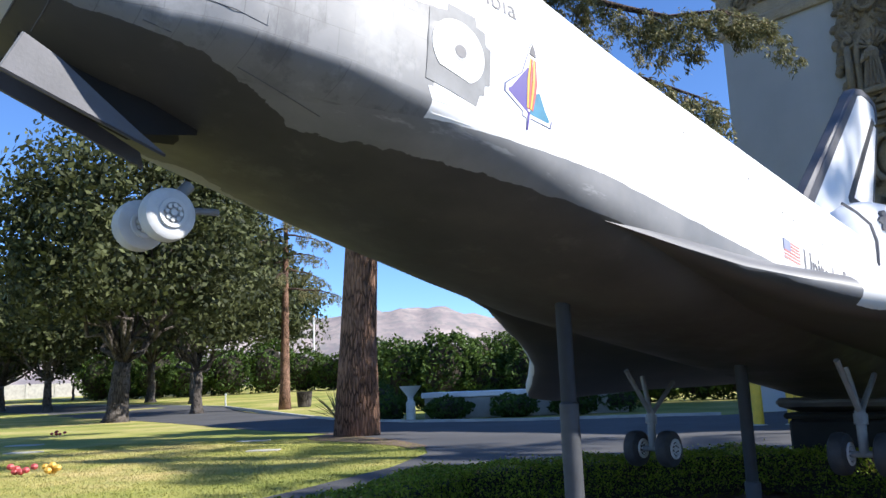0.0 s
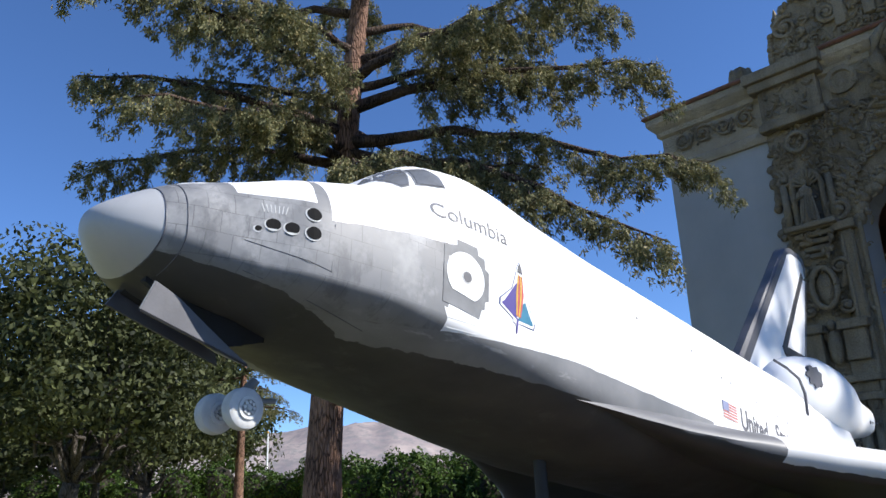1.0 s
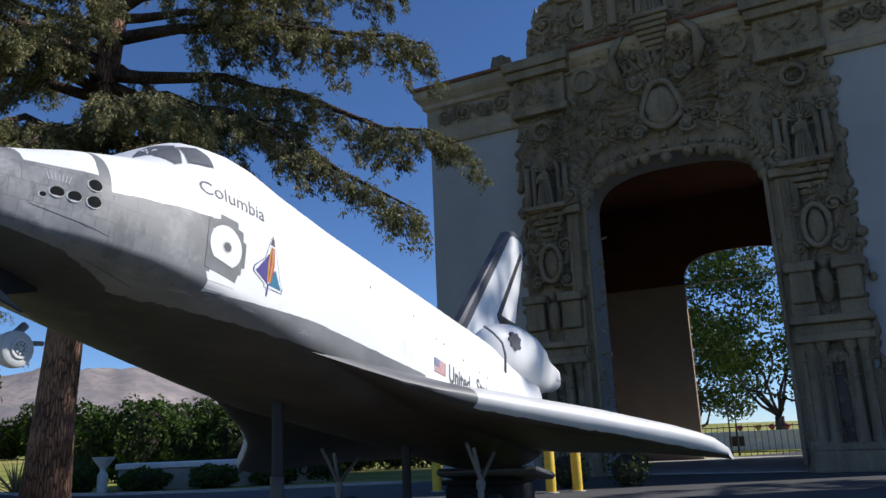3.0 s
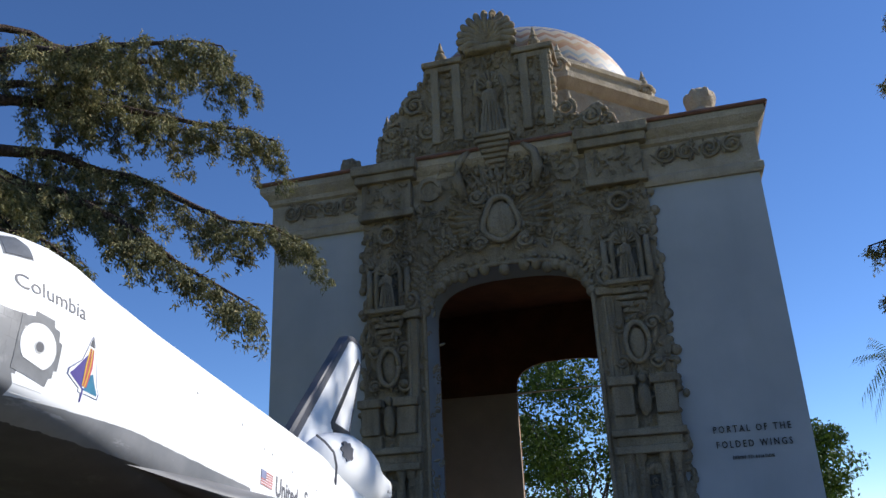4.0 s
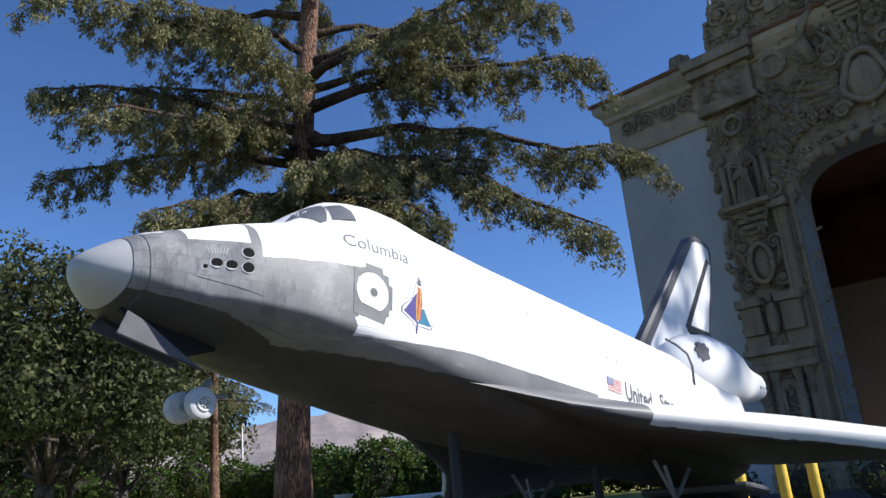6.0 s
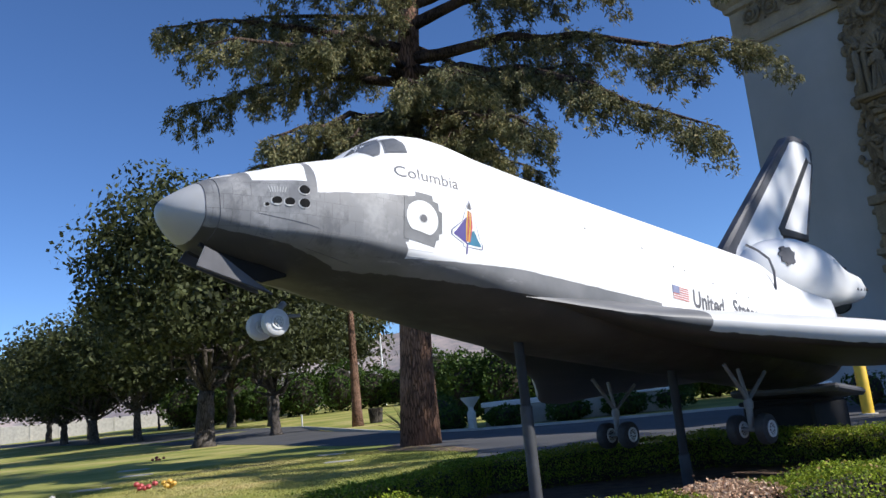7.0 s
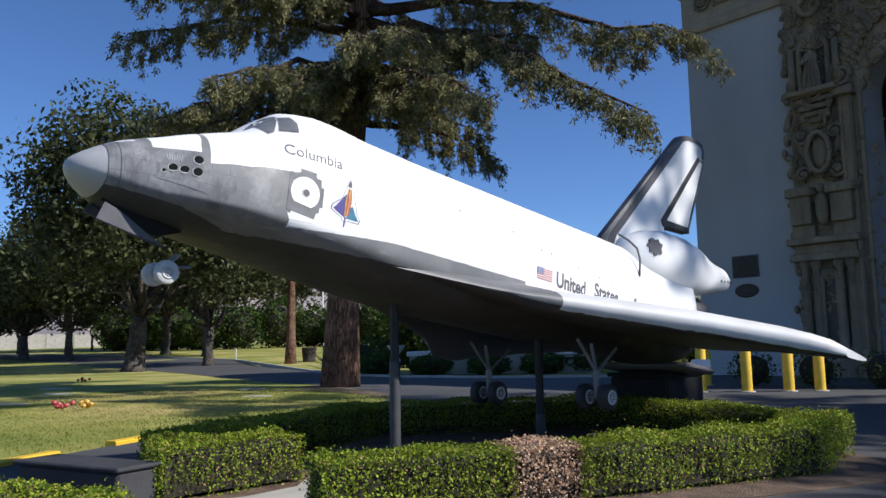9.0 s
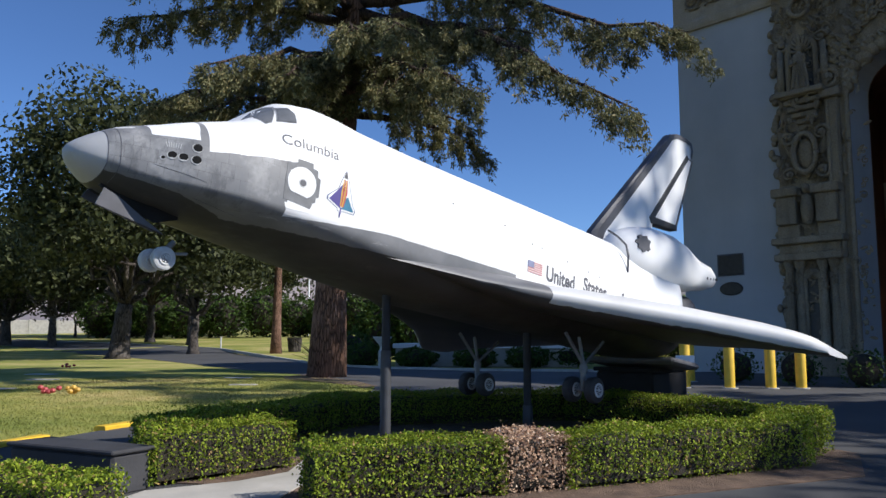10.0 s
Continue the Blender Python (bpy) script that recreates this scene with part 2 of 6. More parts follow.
M["hills"], M["dome"] = mk_hills(), mk_dome()
M["white"] = plain("white_paint", (0.78, 0.78, 0.77), 0.5, 0, 0.06, 3, 0.08, 0.005)
M["dull_white"] = plain("dull_white_paint", (0.62, 0.62, 0.6), 0.6, 0, 0.15, 4, 0.1, 0.005)
M["black"] = plain("black_paint", (0.03, 0.03, 0.033), 0.5, 0, 0.4, 5, 0.1, 0.004)
M["belly_dark"] = plain("bay_shade_black", (0.012, 0.012, 0.012), 0.95, 0, 0.3, 4, 0.1, 0.004)
M["hole"] = plain("opening_shade", (0.004, 0.004, 0.004), 1.0, 0, 0.1)
M["charcoal"] = plain("charcoal_paint", (0.085, 0.085, 0.095), 0.55, 0, 0.3, 6, 0.1, 0.004)
M["lettering"] = plain("lettering_grey", (0.12, 0.12, 0.13), 0.6, 0, 0.25, 20, 0.05, 0.002)
M["tilegrey"] = plain("tile_grey", (0.16, 0.165, 0.17), 0.6, 0, 0.25, 12, 0.15, 0.004)
M["steel"] = plain("painted_steel", (0.21, 0.215, 0.22), 0.55, 0.1, 0.25, 9, 0.15, 0.004)
M["darksteel"] = plain("dark_steel", (0.02, 0.021, 0.024), 0.7, 0.0, 0.3, 9, 0.12, 0.004)
M["tyre_grey"] = plain("weathered_tyre_grey", (0.56, 0.56, 0.545), 0.75, 0, 0.15, 12, 0.2, 0.004)
M["rubber"] = plain("black_rubber", (0.035, 0.035, 0.037), 0.7, 0, 0.3, 20, 0.2, 0.003)
M["glass"] = plain("grey_window_panel", (0.16, 0.165, 0.17), 0.22, 0.0, 0.25, 7, 0.03, 0.002)
M["yellow"] = plain("yellow_paint", (0.72, 0.46, 0.03), 0.55, 0, 0.15, 7, 0.12, 0.004)
M["faded_red"] = plain("faded_red_paint", (0.5, 0.2, 0.18), 0.6, 0, 0.2, 9, 0.05)
M["faded_navy"] = plain("faded_navy_paint", (0.22, 0.24, 0.36), 0.6, 0, 0.2, 9, 0.05)
# dark stone pushed to black, taking in the shade under the tail
M["shade_black"] = plain("shaded_black_stone", (0.012, 0.012, 0.013), 0.9, 0, 0.3, 5, 0.2, 0.006)
M["post_grey"] = plain("weathered_post_grey", (0.055, 0.058, 0.063), 0.6, 0.1, 0.35, 7, 0.15, 0.004)
M["concrete"] = plain("concrete", (0.42, 0.40, 0.36), 0.9, 0, 0.2, 2.5, 0.3, 0.008)
M["granite"] = plain("dark_granite", (0.04, 0.04, 0.043), 0.8, 0, 0.35, 3, 0.2, 0.01)
M["soil"] = plain("leaf_litter_soil", (0.16, 0.105, 0.07), 0.95, 0, 0.45, 6, 0.8, 0.03)
M["plum"] = plain("purple_paint", (0.07, 0.05, 0.24), 0.5, 0, 0.2, 9, 0.05)
M["teal"] = plain("teal_paint", (0.03, 0.17, 0.27), 0.5, 0, 0.3, 14, 0.05)
M["gold"] = plain("gold_paint", (0.62, 0.36, 0.05), 0.5, 0, 0.3, 14, 0.05)
M["red"] = plain("red_paint", (0.42, 0.06, 0.06), 0.55, 0, 0.2, 9, 0.05)
M["navy"] = plain("navy_paint", (0.07, 0.09, 0.2), 0.55, 0, 0.2, 9, 0.05)
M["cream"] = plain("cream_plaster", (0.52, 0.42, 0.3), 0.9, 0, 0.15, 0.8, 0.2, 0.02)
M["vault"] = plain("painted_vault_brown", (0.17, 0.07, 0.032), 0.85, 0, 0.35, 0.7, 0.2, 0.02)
M["bronze"] = plain("dark_bronze", (0.035, 0.03, 0.025), 0.4, 0.6, 0.3, 8, 0.1)
M["rooftile"] = plain("clay_roof_tile", (0.22, 0.10, 0.06), 0.85, 0, 0.35, 3, 0.3, 0.02)
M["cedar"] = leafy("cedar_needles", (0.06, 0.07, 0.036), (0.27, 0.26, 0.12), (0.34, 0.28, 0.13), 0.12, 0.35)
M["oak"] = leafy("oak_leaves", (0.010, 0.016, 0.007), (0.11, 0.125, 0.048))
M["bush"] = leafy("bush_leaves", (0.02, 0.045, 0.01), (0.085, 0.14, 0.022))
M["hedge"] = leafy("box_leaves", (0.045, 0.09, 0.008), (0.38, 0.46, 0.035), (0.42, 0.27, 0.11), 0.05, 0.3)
M["deadhedge"] = leafy("dead_box_leaves", (0.3, 0.19, 0.12), (0.74, 0.5, 0.33), (0.86, 0.68, 0.5), 0.08, 0.1)
M["limb"] = mk_bark("dark_limb_bark", (0.06, 0.042, 0.032), (0.13, 0.09, 0.07))
M["straw"] = plain("straw_green_blades", (0.34, 0.27, 0.11), 0.7, 0, 0.4, 5, 0.1, 0.004)
M["core_dark"] = plain("dark_core", (0.03, 0.024, 0.016), 0.95, 0, 0.4, 9, 0.5, 0.02)


# ---- mesh tools ----
class Mesh:
    """Vertices and faces of one part."""

    def __init__(self):
        self.v, self.f = [], []

    def add(self, verts, faces):
        k = len(self.v)
        self.v += [tuple(p) for p in verts]
        self.f += [tuple(i + k for i in q) for q in faces]
        return self

    def grid(self, rows, close=False, caps=False):
        """Rows of equal length; close joins each row's ends."""
        k, n = len(self.v), len(rows[0])
        for r in rows:
            self.v += [tuple(p) for p in r]
        m = n if close else n - 1
        for i in range(len(rows) - 1):
            for j in range(m):
                a, b = k + i * n + j, k + i * n + (j + 1) % n
                self.f.append((a, b, b + n, a + n))
        if caps:
            self.f.append(tuple(k + j for j in range(n))[::-1])
            self.f.append(tuple(k + (len(rows) - 1) * n + j for j in range(n)))
        return self

    def box(self, x0, y0, z0, x1, y1, z1, b=0.0):
        """A box with bevelled upright edges and a bevelled top and bottom."""
        if x1 < x0:
            x0, x1 = x1, x0
        if y1 < y0:
            y0, y1 = y1, y0
        if not b:
            p = [(x, y, z) for z in (z0, z1) for x, y in ((x0, y0), (x1, y0), (x1, y1), (x0, y1))]
            return self.add(p, [(3, 2, 1, 0), (4, 5, 6, 7), (0, 1, 5, 4), (1, 2, 6, 5), (2, 3, 7, 6), (3, 0, 4, 7)])
        ring = lambda e, z: [(x0 + e + c, y0 + e, z) if 0 else q for c in (0,) for q in (
            (x0 + b, y0 + e, z), (x1 - b, y0 + e, z), (x1 - e, y0 + b, z), (x1 - e, y1 - b, z),
            (x1 - b, y1 - e, z), (x0 + b, y1 - e, z), (x0 + e, y1 - b, z), (x0 + e, y0 + b, z))]
        return self.grid([ring(b * 0.99, z0), ring(0, z0 + b), ring(0, z1 - b), ring(b * 0.99, z1)], True, True)

    def tube(self, pts, radii, n=8, caps=True):
        rows, up = [], Vector((0.31, 0.17, 0.93))
        pts = [Vector(p) for p in pts]
        if not hasattr(radii, "__len__"):
            radii = [radii] * len(pts)
        for i, p in enumerate(pts):
            d = (pts[min(i + 1, len(pts) - 1)] - pts[max(i - 1, 0)]).normalized()
            s = d.cross(up)
            s = s.normalized() if s.length > 1e-3 else d.orthogonal().normalized()
            q = s.cross(d)
            rows.append([p + (s * math.cos(2 * math.pi * j / n) + q * math.sin(2 * math.pi * j / n)) * radii[i] for j in range(n)])
        return self.grid(rows, True, caps)

    def lathe(self, prof, n=20, at=(0, 0, 0), axis="z", caps=True, squash=1.0):
        """prof: (radius, height) pairs, turned round an axis."""
        rows = []
        for r, h in prof:
            row = []
            for j in range(n):
                c, s = r * math.cos(2 * math.pi * j / n), r * math.sin(2 * math.pi * j / n) * squash
                p = {"z": (c, s, h), "y": (c, h, s), "x": (h, c, s)}[axis]
                row.append((p[0] + at[0], p[1] + at[1], p[2] + at[2]))
            rows.append(row)
        return self.grid(rows, True, caps)

    def lump(self, c, r, n=6, m=4):
        rows = []
        for i in range(m + 1):
            a = math.pi * (0.04 + 0.92 * i / m)
            rows.append([(c[0] + r[0] * math.sin(a) * math.cos(2 * math.pi * j / n), c[1] + r[1] * math.sin(a) * math.sin(2 * math.pi * j / n), c[2] - r[2] * math.cos(a)) for j in range(n)])
        return self.grid(rows, True, True)

    def strip(self, poly, d0, d1, to):
        """A flat outline (p, q) given depth d0..d1; to(p, q, d) places it."""
        n = len(poly)
        return self.add([to(p, q, d) for d in (d0, d1) for p, q in poly],
                        [tuple(range(n))[::-1], tuple(range(n, 2 * n))] + [(i, (i + 1) % n, n + (i + 1) % n, n + i) for i in range(n)])


def mesh_data(name, m, mat, smooth=None):
    me = bpy.data.meshes.new(name)
    me.from_pydata(m.v, [], m.f)
    me.update()
    bm = bmesh.new()
    bm.from_mesh(me)
    bmesh.ops.recalc_face_normals(bm, faces=bm.faces)
    bm.to_mesh(me)
    bm.free()
    me.materials.append(mat)
    if smooth is not None:
        me.polygons.foreach_set("use_smooth", [True] * len(me.polygons))
        if smooth < 3:
            me.set_sharp_from_angle(angle=smooth)
    return me


def part(name, m, mat, parent=None, label="", smooth=None):
    ob = new(name, mesh_data(name, m, mat, smooth))
    ob.parent = parent
    if label:
        tagged(ob, label)
    return ob


def thing(name, label, category, at=None, group="", kind=""):
    ob = new(name)
    ob.empty_display_size = 0.2
    if at is not None:
        ob.matrix_world = at
    return tagged(ob, label, category, group, kind)


def setting(name, m, mat, label, category, smooth=None, kind="structure"):
    return tagged(part(name, m, mat, None, "", smooth), label, category, "", kind)


def raw(name, verts, faces, mat, parent=None):
    """A large mesh straight from arrays: verts (n, 3), faces (m, k)."""
    me = bpy.data.meshes.new(name)
    verts, faces = np.asarray(verts, np.float32), np.asarray(faces, np.int32)
    me.vertices.add(len(verts))
    me.vertices.foreach_set("co", verts.ravel())
    k = faces.shape[1]
    me.loops.add(faces.size)
    me.loops.foreach_set("vertex_index", faces.ravel())
    me.polygons.add(len(faces))
    me.polygons.foreach_set("loop_start", np.arange(0, faces.size, k, dtype=np.int32))
    me.update(calc_edges=True)
    me.materials.append(mat)
    ob = new(name, me)
    ob.parent = parent
    return ob


def leaves(rng, centres, size, aspect=0.5, out=None, spread=1.0):
    """One four-cornered leaf at each centre, turned at random or roughly facing out."""
    n = len(centres)
    d = rng.normal(size=(n, 3))
    if out is not None:
        d = out + spread * d * 0.6
    d /= np.linalg.norm(d, axis=1)[:, None]
    t = rng.normal(size=(n, 3))
    t -= (t * d).sum(1)[:, None] * d
    t /= np.linalg.norm(t, axis=1)[:, None]
    b = np.cross(d, t)
    s = (size * rng.uniform(0.6, 1.3, n))[:, None]
    v = np.stack([centres - t * s, centres - b * s * aspect, centres + t * s, centres + b * s * aspect], 1).reshape(-1, 3)
    return v, np.arange(4 * n).reshape(n, 4)


def piecewise(table):
    xs, ys = zip(*table)
    return lambda x: float(np.interp(x, xs, ys))


# ---- ground ----
def rise(x, y):
    """Height of the land: level round the portal, a gentle slope up to the far lawns."""
    far = max(0.0, y - 44 + 0.25 * x) if y > 0 else 0.0
    return 0.03 * min(far, 110) * min(1, far / 12)


def sheet(m, xs, ys, up=0.0, inside=None):
    rows = [[(x, y, rise(x, y) + up) for x in xs] for y in ys]
    return m.grid(rows)


def poly_sheet(name, poly, up, mat, label, category, thick=0.05):
    """A flat outline laid on the land, cut into strips that follow it."""
    bm = bmesh.new()
    f = bm.faces.new([bm.verts.new((x, y, 0)) for x, y in poly])
    x0, x1 = min(p[0] for p in poly), max(p[0] for p in poly)
    y0, y1 = min(p[1] for p in poly), max(p[1] for p in poly)
    for k in range(1, 40):
        y = y0 + (y1 - y0) * k / 40
        bmesh.ops.bisect_plane(bm, geom=bm.verts[:] + bm.edges[:] + bm.faces[:], plane_co=(0, y, 0), plane_no=(0, 1, 0))
    for k in range(1, 16):
        x = x0 + (x1 - x0) * k / 16
        bmesh.ops.bisect_plane(bm, geom=bm.verts[:] + bm.edges[:] + bm.faces[:], plane_co=(x, 0, 0), plane_no=(1, 0, 0))
    bmesh.ops.triangulate(bm, faces=bm.faces[:])
    for v in bm.verts:
        v.co.z = rise(v.co.x, v.co.y) + up
    edge = [e for e in bm.edges if e.is_boundary]
    r = bmesh.ops.extrude_edge_only(bm, edges=edge)
    for v in r["geom"]:
        if isinstance(v, bmesh.types.BMVert):
            v.co.z -= thick
    bmesh.ops.recalc_face_normals(bm, faces=bm.faces[:])
    me = bpy.data.meshes.new(name)
    bm.to_mesh(me)
    bm.free()
    me.materials.append(mat)
    if sum(p.normal.z * p.area for p in me.polygons) < 0:
        me.flip_normals()
    return tagged(new(name, me), label, category, "", "structure")


span = [-3000, -1200, -500, -250, -150, -110, -80, -60, -45, -35, -28, -22, -17, -13, -10, -7, -4, -1, 2, 6, 10, 15, 22, 30, 45, 70, 120, 300, 1000, 3000]
deep = [-3000, -900, -200, -60, -20, -8, 0, 5, 10, 15, 20, 25, 30, 35, 38, 41, 44, 47, 50, 54, 58, 63, 70, 78, 88, 100, 115, 135, 160, 220, 400, 1000, 3000]
setting("ground", sheet(Mesh(), span, deep), M["lawn"], "dry green and straw-coloured cemetery lawn, mown short", "lawn", 3.2)

near_edge = [(-3.75, 2.2), (-3.3, 5.05), (-3.02, 6.5), (-2.2, 8.7), (-1.45, 11.0), (-1.15, 13.2), (-1.35, 14.9), (-2.3, 17.2), (-4.4, 20.6), (-7.2, 24.0), (-14.2, 34.4), (-24, 48), (-36, 62), (-60, 84), (-100, 116)]
far_edge = [(-100, 124), (-58, 93), (-33, 72), (-20.5, 60), (-9, 37), (-5.5, 29), (-2.6, 25.6), (1.0, 23.8), (5, 23.4), (6.2, 23.0)]
road = near_edge + far_edge + [(40, 40), (60, 10), (40, -30), (-5, -30), (-4.6, -6)]
poly_sheet("road", road, 0.012, M["asphalt"], "grey worn asphalt drive with fine cracks", "road", 0.03)


def ribbon(pts, half, z0, z1, b=0.015):
    """A kerb along a line."""
    m, rows = Mesh(), []
    for i, p in enumerate(pts):
        a, c = Vector(pts[max(i - 1, 0)]), Vector(pts[min(i + 1, len(pts) - 1)])
        d = (c - a).normalized()
        q = Vector((-d.y, d.x))
        h = rise(*p)
        rows.append([(p[0] + q.x * o, p[1] + q.y * o, h + z) for o, z in ((-half, z0), (-half, z1 - b), (-half + b, z1), (half - b, z1), (half, z1 - b), (half, z0))])
    return m.grid(rows, True, True)


setting("far_kerb", ribbon(far_edge[1:], 0.09, -0.1, 0.09), M["concrete"], "pale concrete kerb beyond the drive", "kerb")
setting("yellow_kerb", ribbon([(-3.62, 3.4), (-3.3, 5.2)], 0.07, -0.1, 0.06), M["yellow"], "yellow painted kerb end beside the drive", "kerb")
setting("yellow_kerb", ribbon([(-3.13, 6.0), (-3.0, 6.6)], 0.075, -0.1, 0.06), M["yellow"], "short yellow painted kerb beside the lawn", "kerb")
for o in [o for o in bpy.data.objects if o.name == "yellow_kerb.001"]:
    o.name = "yellow_kerb_end"


def hills():
    m, rng = Mesh(), np.random.default_rng(4)
    rows = []
    for k in range(9):
        row = []
        for j in range(121):
            az = radians(-48 + 80 * j / 120)
            x = j / 120
            h = 250 + 90 * noise.noise((x * 7, 1.3, 0)) + 50 * noise.noise((x * 17, 4.3, 0)) + 22 * noise.noise((x * 41, 2.3, 0))
            d = 1900 + 900 * k / 8
            f = math.sin(math.pi / 2 * min(1, k / 6)) if k <= 6 else 1 - 0.25 * (k - 6)
            z = h * f + 16 * noise.noise((x * 60, k * 0.9, 3)) * f
            row.append((math.sin(az) * d, math.cos(az) * d, z - 4))
        rows.append(row)
    return m.grid(rows)


setting("backdrop_hills", hills(), M["hills"], "dry brown hills on the horizon", "hills", 3.2)


# ---- the shuttle model ----
AXIS = radians(48.8)
ax, nx = Vector((math.cos(AXIS), math.sin(AXIS), 0)), Vector((math.sin(AXIS), -math.cos(AXIS), 0))
TH = radians(8.0)
origin = ax * 0.53 + nx * -2.43 + Vector((0, 0, 2.1))
c0, c1, c2 = ax * math.cos(TH) + Vector((0, 0, -math.sin(TH))), -nx, ax * math.sin(TH) + Vector((0, 0, math.cos(TH)))
SH = Matrix(((c0.x, c1.x, c2.x, origin.x), (c0.y, c1.y, c2.y, origin.y), (c0.z, c1.z, c2.z, origin.z), (0, 0, 0, 1)))
shuttle = thing("space_shuttle_model", "large white and grey space shuttle model, weathered, raised nose-up on posts", "shuttle model", SH)

NOSE_X, NOSE_Z = 0.016, 0.121
roof = piecewise([(0, 0.234), (0.23, 0.325), (0.52, 0.423), (0.885, 0.568), (1.045, 0.631), (1.2, 0.775), (1.324, 0.872), (1.42, 0.895), (1.55, 0.91), (2.0, 0.876), (2.8, 0.868), (6.75, 0.819)])
keel = piecewise([(0, -0.07), (0.26, -0.1), (0.45, -0.115), (0.77, -0.14), (1.0, -0.156), (1.4, -0.191), (2.0, -0.247), (3.0, -0.34), (6.75, -0.36)])
flank = piecewise([(0, 0.213), (0.4, 0.372), (0.65, 0.519), (1.0, 0.612), (1.4, 0.649), (1.8, 0.67), (6.75, 0.672)])
pow_at = piecewise([(0, 2.0), (0.6, 3.4), (1.2, 2.58), (1.7, 3.3), (2.6, 2.9), (6.75, 2.9)])
flat_at = piecewise([(0, 2.0), (0.5, 1.8), (1.0, 1.85), (1.4, 2.2), (1.8, 2.4), (2.4, 2.8), (6.75, 2.8)])


def blunt(x, length):
    """Grows from the nose tip as a quarter ellipse does."""
    k = min(1.0, max(0.0, (x - NOSE_X) / length))
    return math.sqrt(max(0.0, 1 - (1 - k) ** 2))


def wid_at(x):
    return flank(x) * blunt(x, 0.309) + 0.004


def top_at(x):
    return NOSE_Z + (roof(x) - NOSE_Z) * blunt(x, 0.336) + 0.002


def bot_at(x):
    return NOSE_Z + (keel(x) - NOSE_Z) * blunt(x, 0.491) - 0.002


def mid_at(x):
    return NOSE_Z * (1 - min(1.0, x / 0.5))


def side_y(x, z):
    """How far the port side stands out at length x and height z."""
    zc = mid_at(x)
    h = (z - zc) / (top_at(x) - zc) if z > zc else (zc - z) / (zc - bot_at(x))
    p = pow_at(x) if z > zc else flat_at(x)
    return wid_at(x) * max(0.0, 1 - min(1, h) ** p) ** (1 / p)


def fuselage():
    xs = [NOSE_X + d for d in (0, 0.002, 0.006, 0.014, 0.028, 0.05, 0.08, 0.12, 0.165)] + [0.23] + [0.23 + 0.055 * i for i in range(1, 36)] + [2.25 + 0.15 * i for i in range(31)]
    rows, n = [], 32
    for x in xs:
        half = []
        zc, w = mid_at(x), wid_at(x)
        for i in range(n + 1):
            a = math.pi / 2 - math.pi * i / n
            up = a >= 0
            p, h = (pow_at(x), top_at(x) - zc) if up else (flat_at(x), zc - bot_at(x))
            cy, sz = abs(math.cos(a)) ** (2 / p), abs(math.sin(a)) ** (2 / p)
            half.append((w * cy, zc + (h * sz if up else -h * sz)))
        rows.append([(x, -y, z) for y, z in half] + [(x, y, z) for y, z in half[-2:0:-1]])
    return Mesh().grid(rows, True, True)


part("fuselage", fuselage(), M["skin"], shuttle, "white upper body, blotched grey nose and dark belly", radians(50))


def decal(poly, up=0.004, cut=1):
    """A thin patch on the port side from an outline in length and height."""
    bm = bmesh.new()
    f = bm.faces.new([bm.verts.new((x, 0, z)) for x, z in poly])
    bmesh.ops.triangulate(bm, faces=bm.faces[:])
    for _ in range(cut):
        bmesh.ops.subdivide_edges(bm, edges=bm.edges[:], cuts=1, use_grid_fill=True)
    m = Mesh()
    bm.verts.index_update()
    vs = [(v.co.x, -(side_y(v.co.x, v.co.z) + up), v.co.z) for v in bm.verts]
    m.add(vs, [[v.index for v in q.verts] for q in bm.faces])
    k = len(m.v)
    m.add([(x, y + 0.006, z) for x, y, z in vs], [])
    for e in bm.edges:
        if e.is_boundary:
            a, b = e.verts[0].index, e.verts[1].index
            m.f.append((a, b, b + k, a + k))
    bm.free()
    return m


def disc(x, z, r, n=28, rz=None):
    return [(x + r * math.cos(2 * math.pi * i / n), z + (rz or r) * math.sin(2 * math.pi * i / n)) for i in range(n)]


# crew hatch: stepped tile surround, white round hatch, porthole
STEPS = ((-0.05, 0.168), (0.07, 0.164), (0.074, 0.128), (0.112, 0.122), (0.116, 0.072), (0.139, 0.064), (0.138, -0.072), (0.116, -0.078), (0.114, -0.116), (0.095, -0.122),
         (0.08, -0.17), (-0.05, -0.152), (-0.135, -0.146), (-0.135, 0.0), (-0.125, 0.12), (-0.05, 0.14))
hatch = part("hatch_surround", decal([(1.385 + p, 0.193 + q) for p, q in STEPS], 0.0015), M["tilegrey"], shuttle, "grey stepped tile ring round the hatch")
hatch_white = part("hatch", decal([q for q in disc(1.38, 0.195, 0.112, 40) if q[1] > 0.193 - 0.095 - 0.16 * (q[0] - 1.38)], 0.003), M["white"], shuttle, "round white crew hatch")
part("rim", decal(disc(1.384, 0.193, 0.031, 24), 0.0045), M["tyre_grey"], hatch_white)
part("porthole", decal(disc(1.384, 0.193, 0.024, 20), 0.006), M["charcoal"], hatch_white, "dark porthole with a pale rim")
# plain white paint below the hatch
part("hatch_shade", decal([(1.262, 0.026), (1.3, -0.052), (1.46, -0.045), (1.46, 0.034)], 0.001), M["white"], shuttle, "white patch below the hatch")

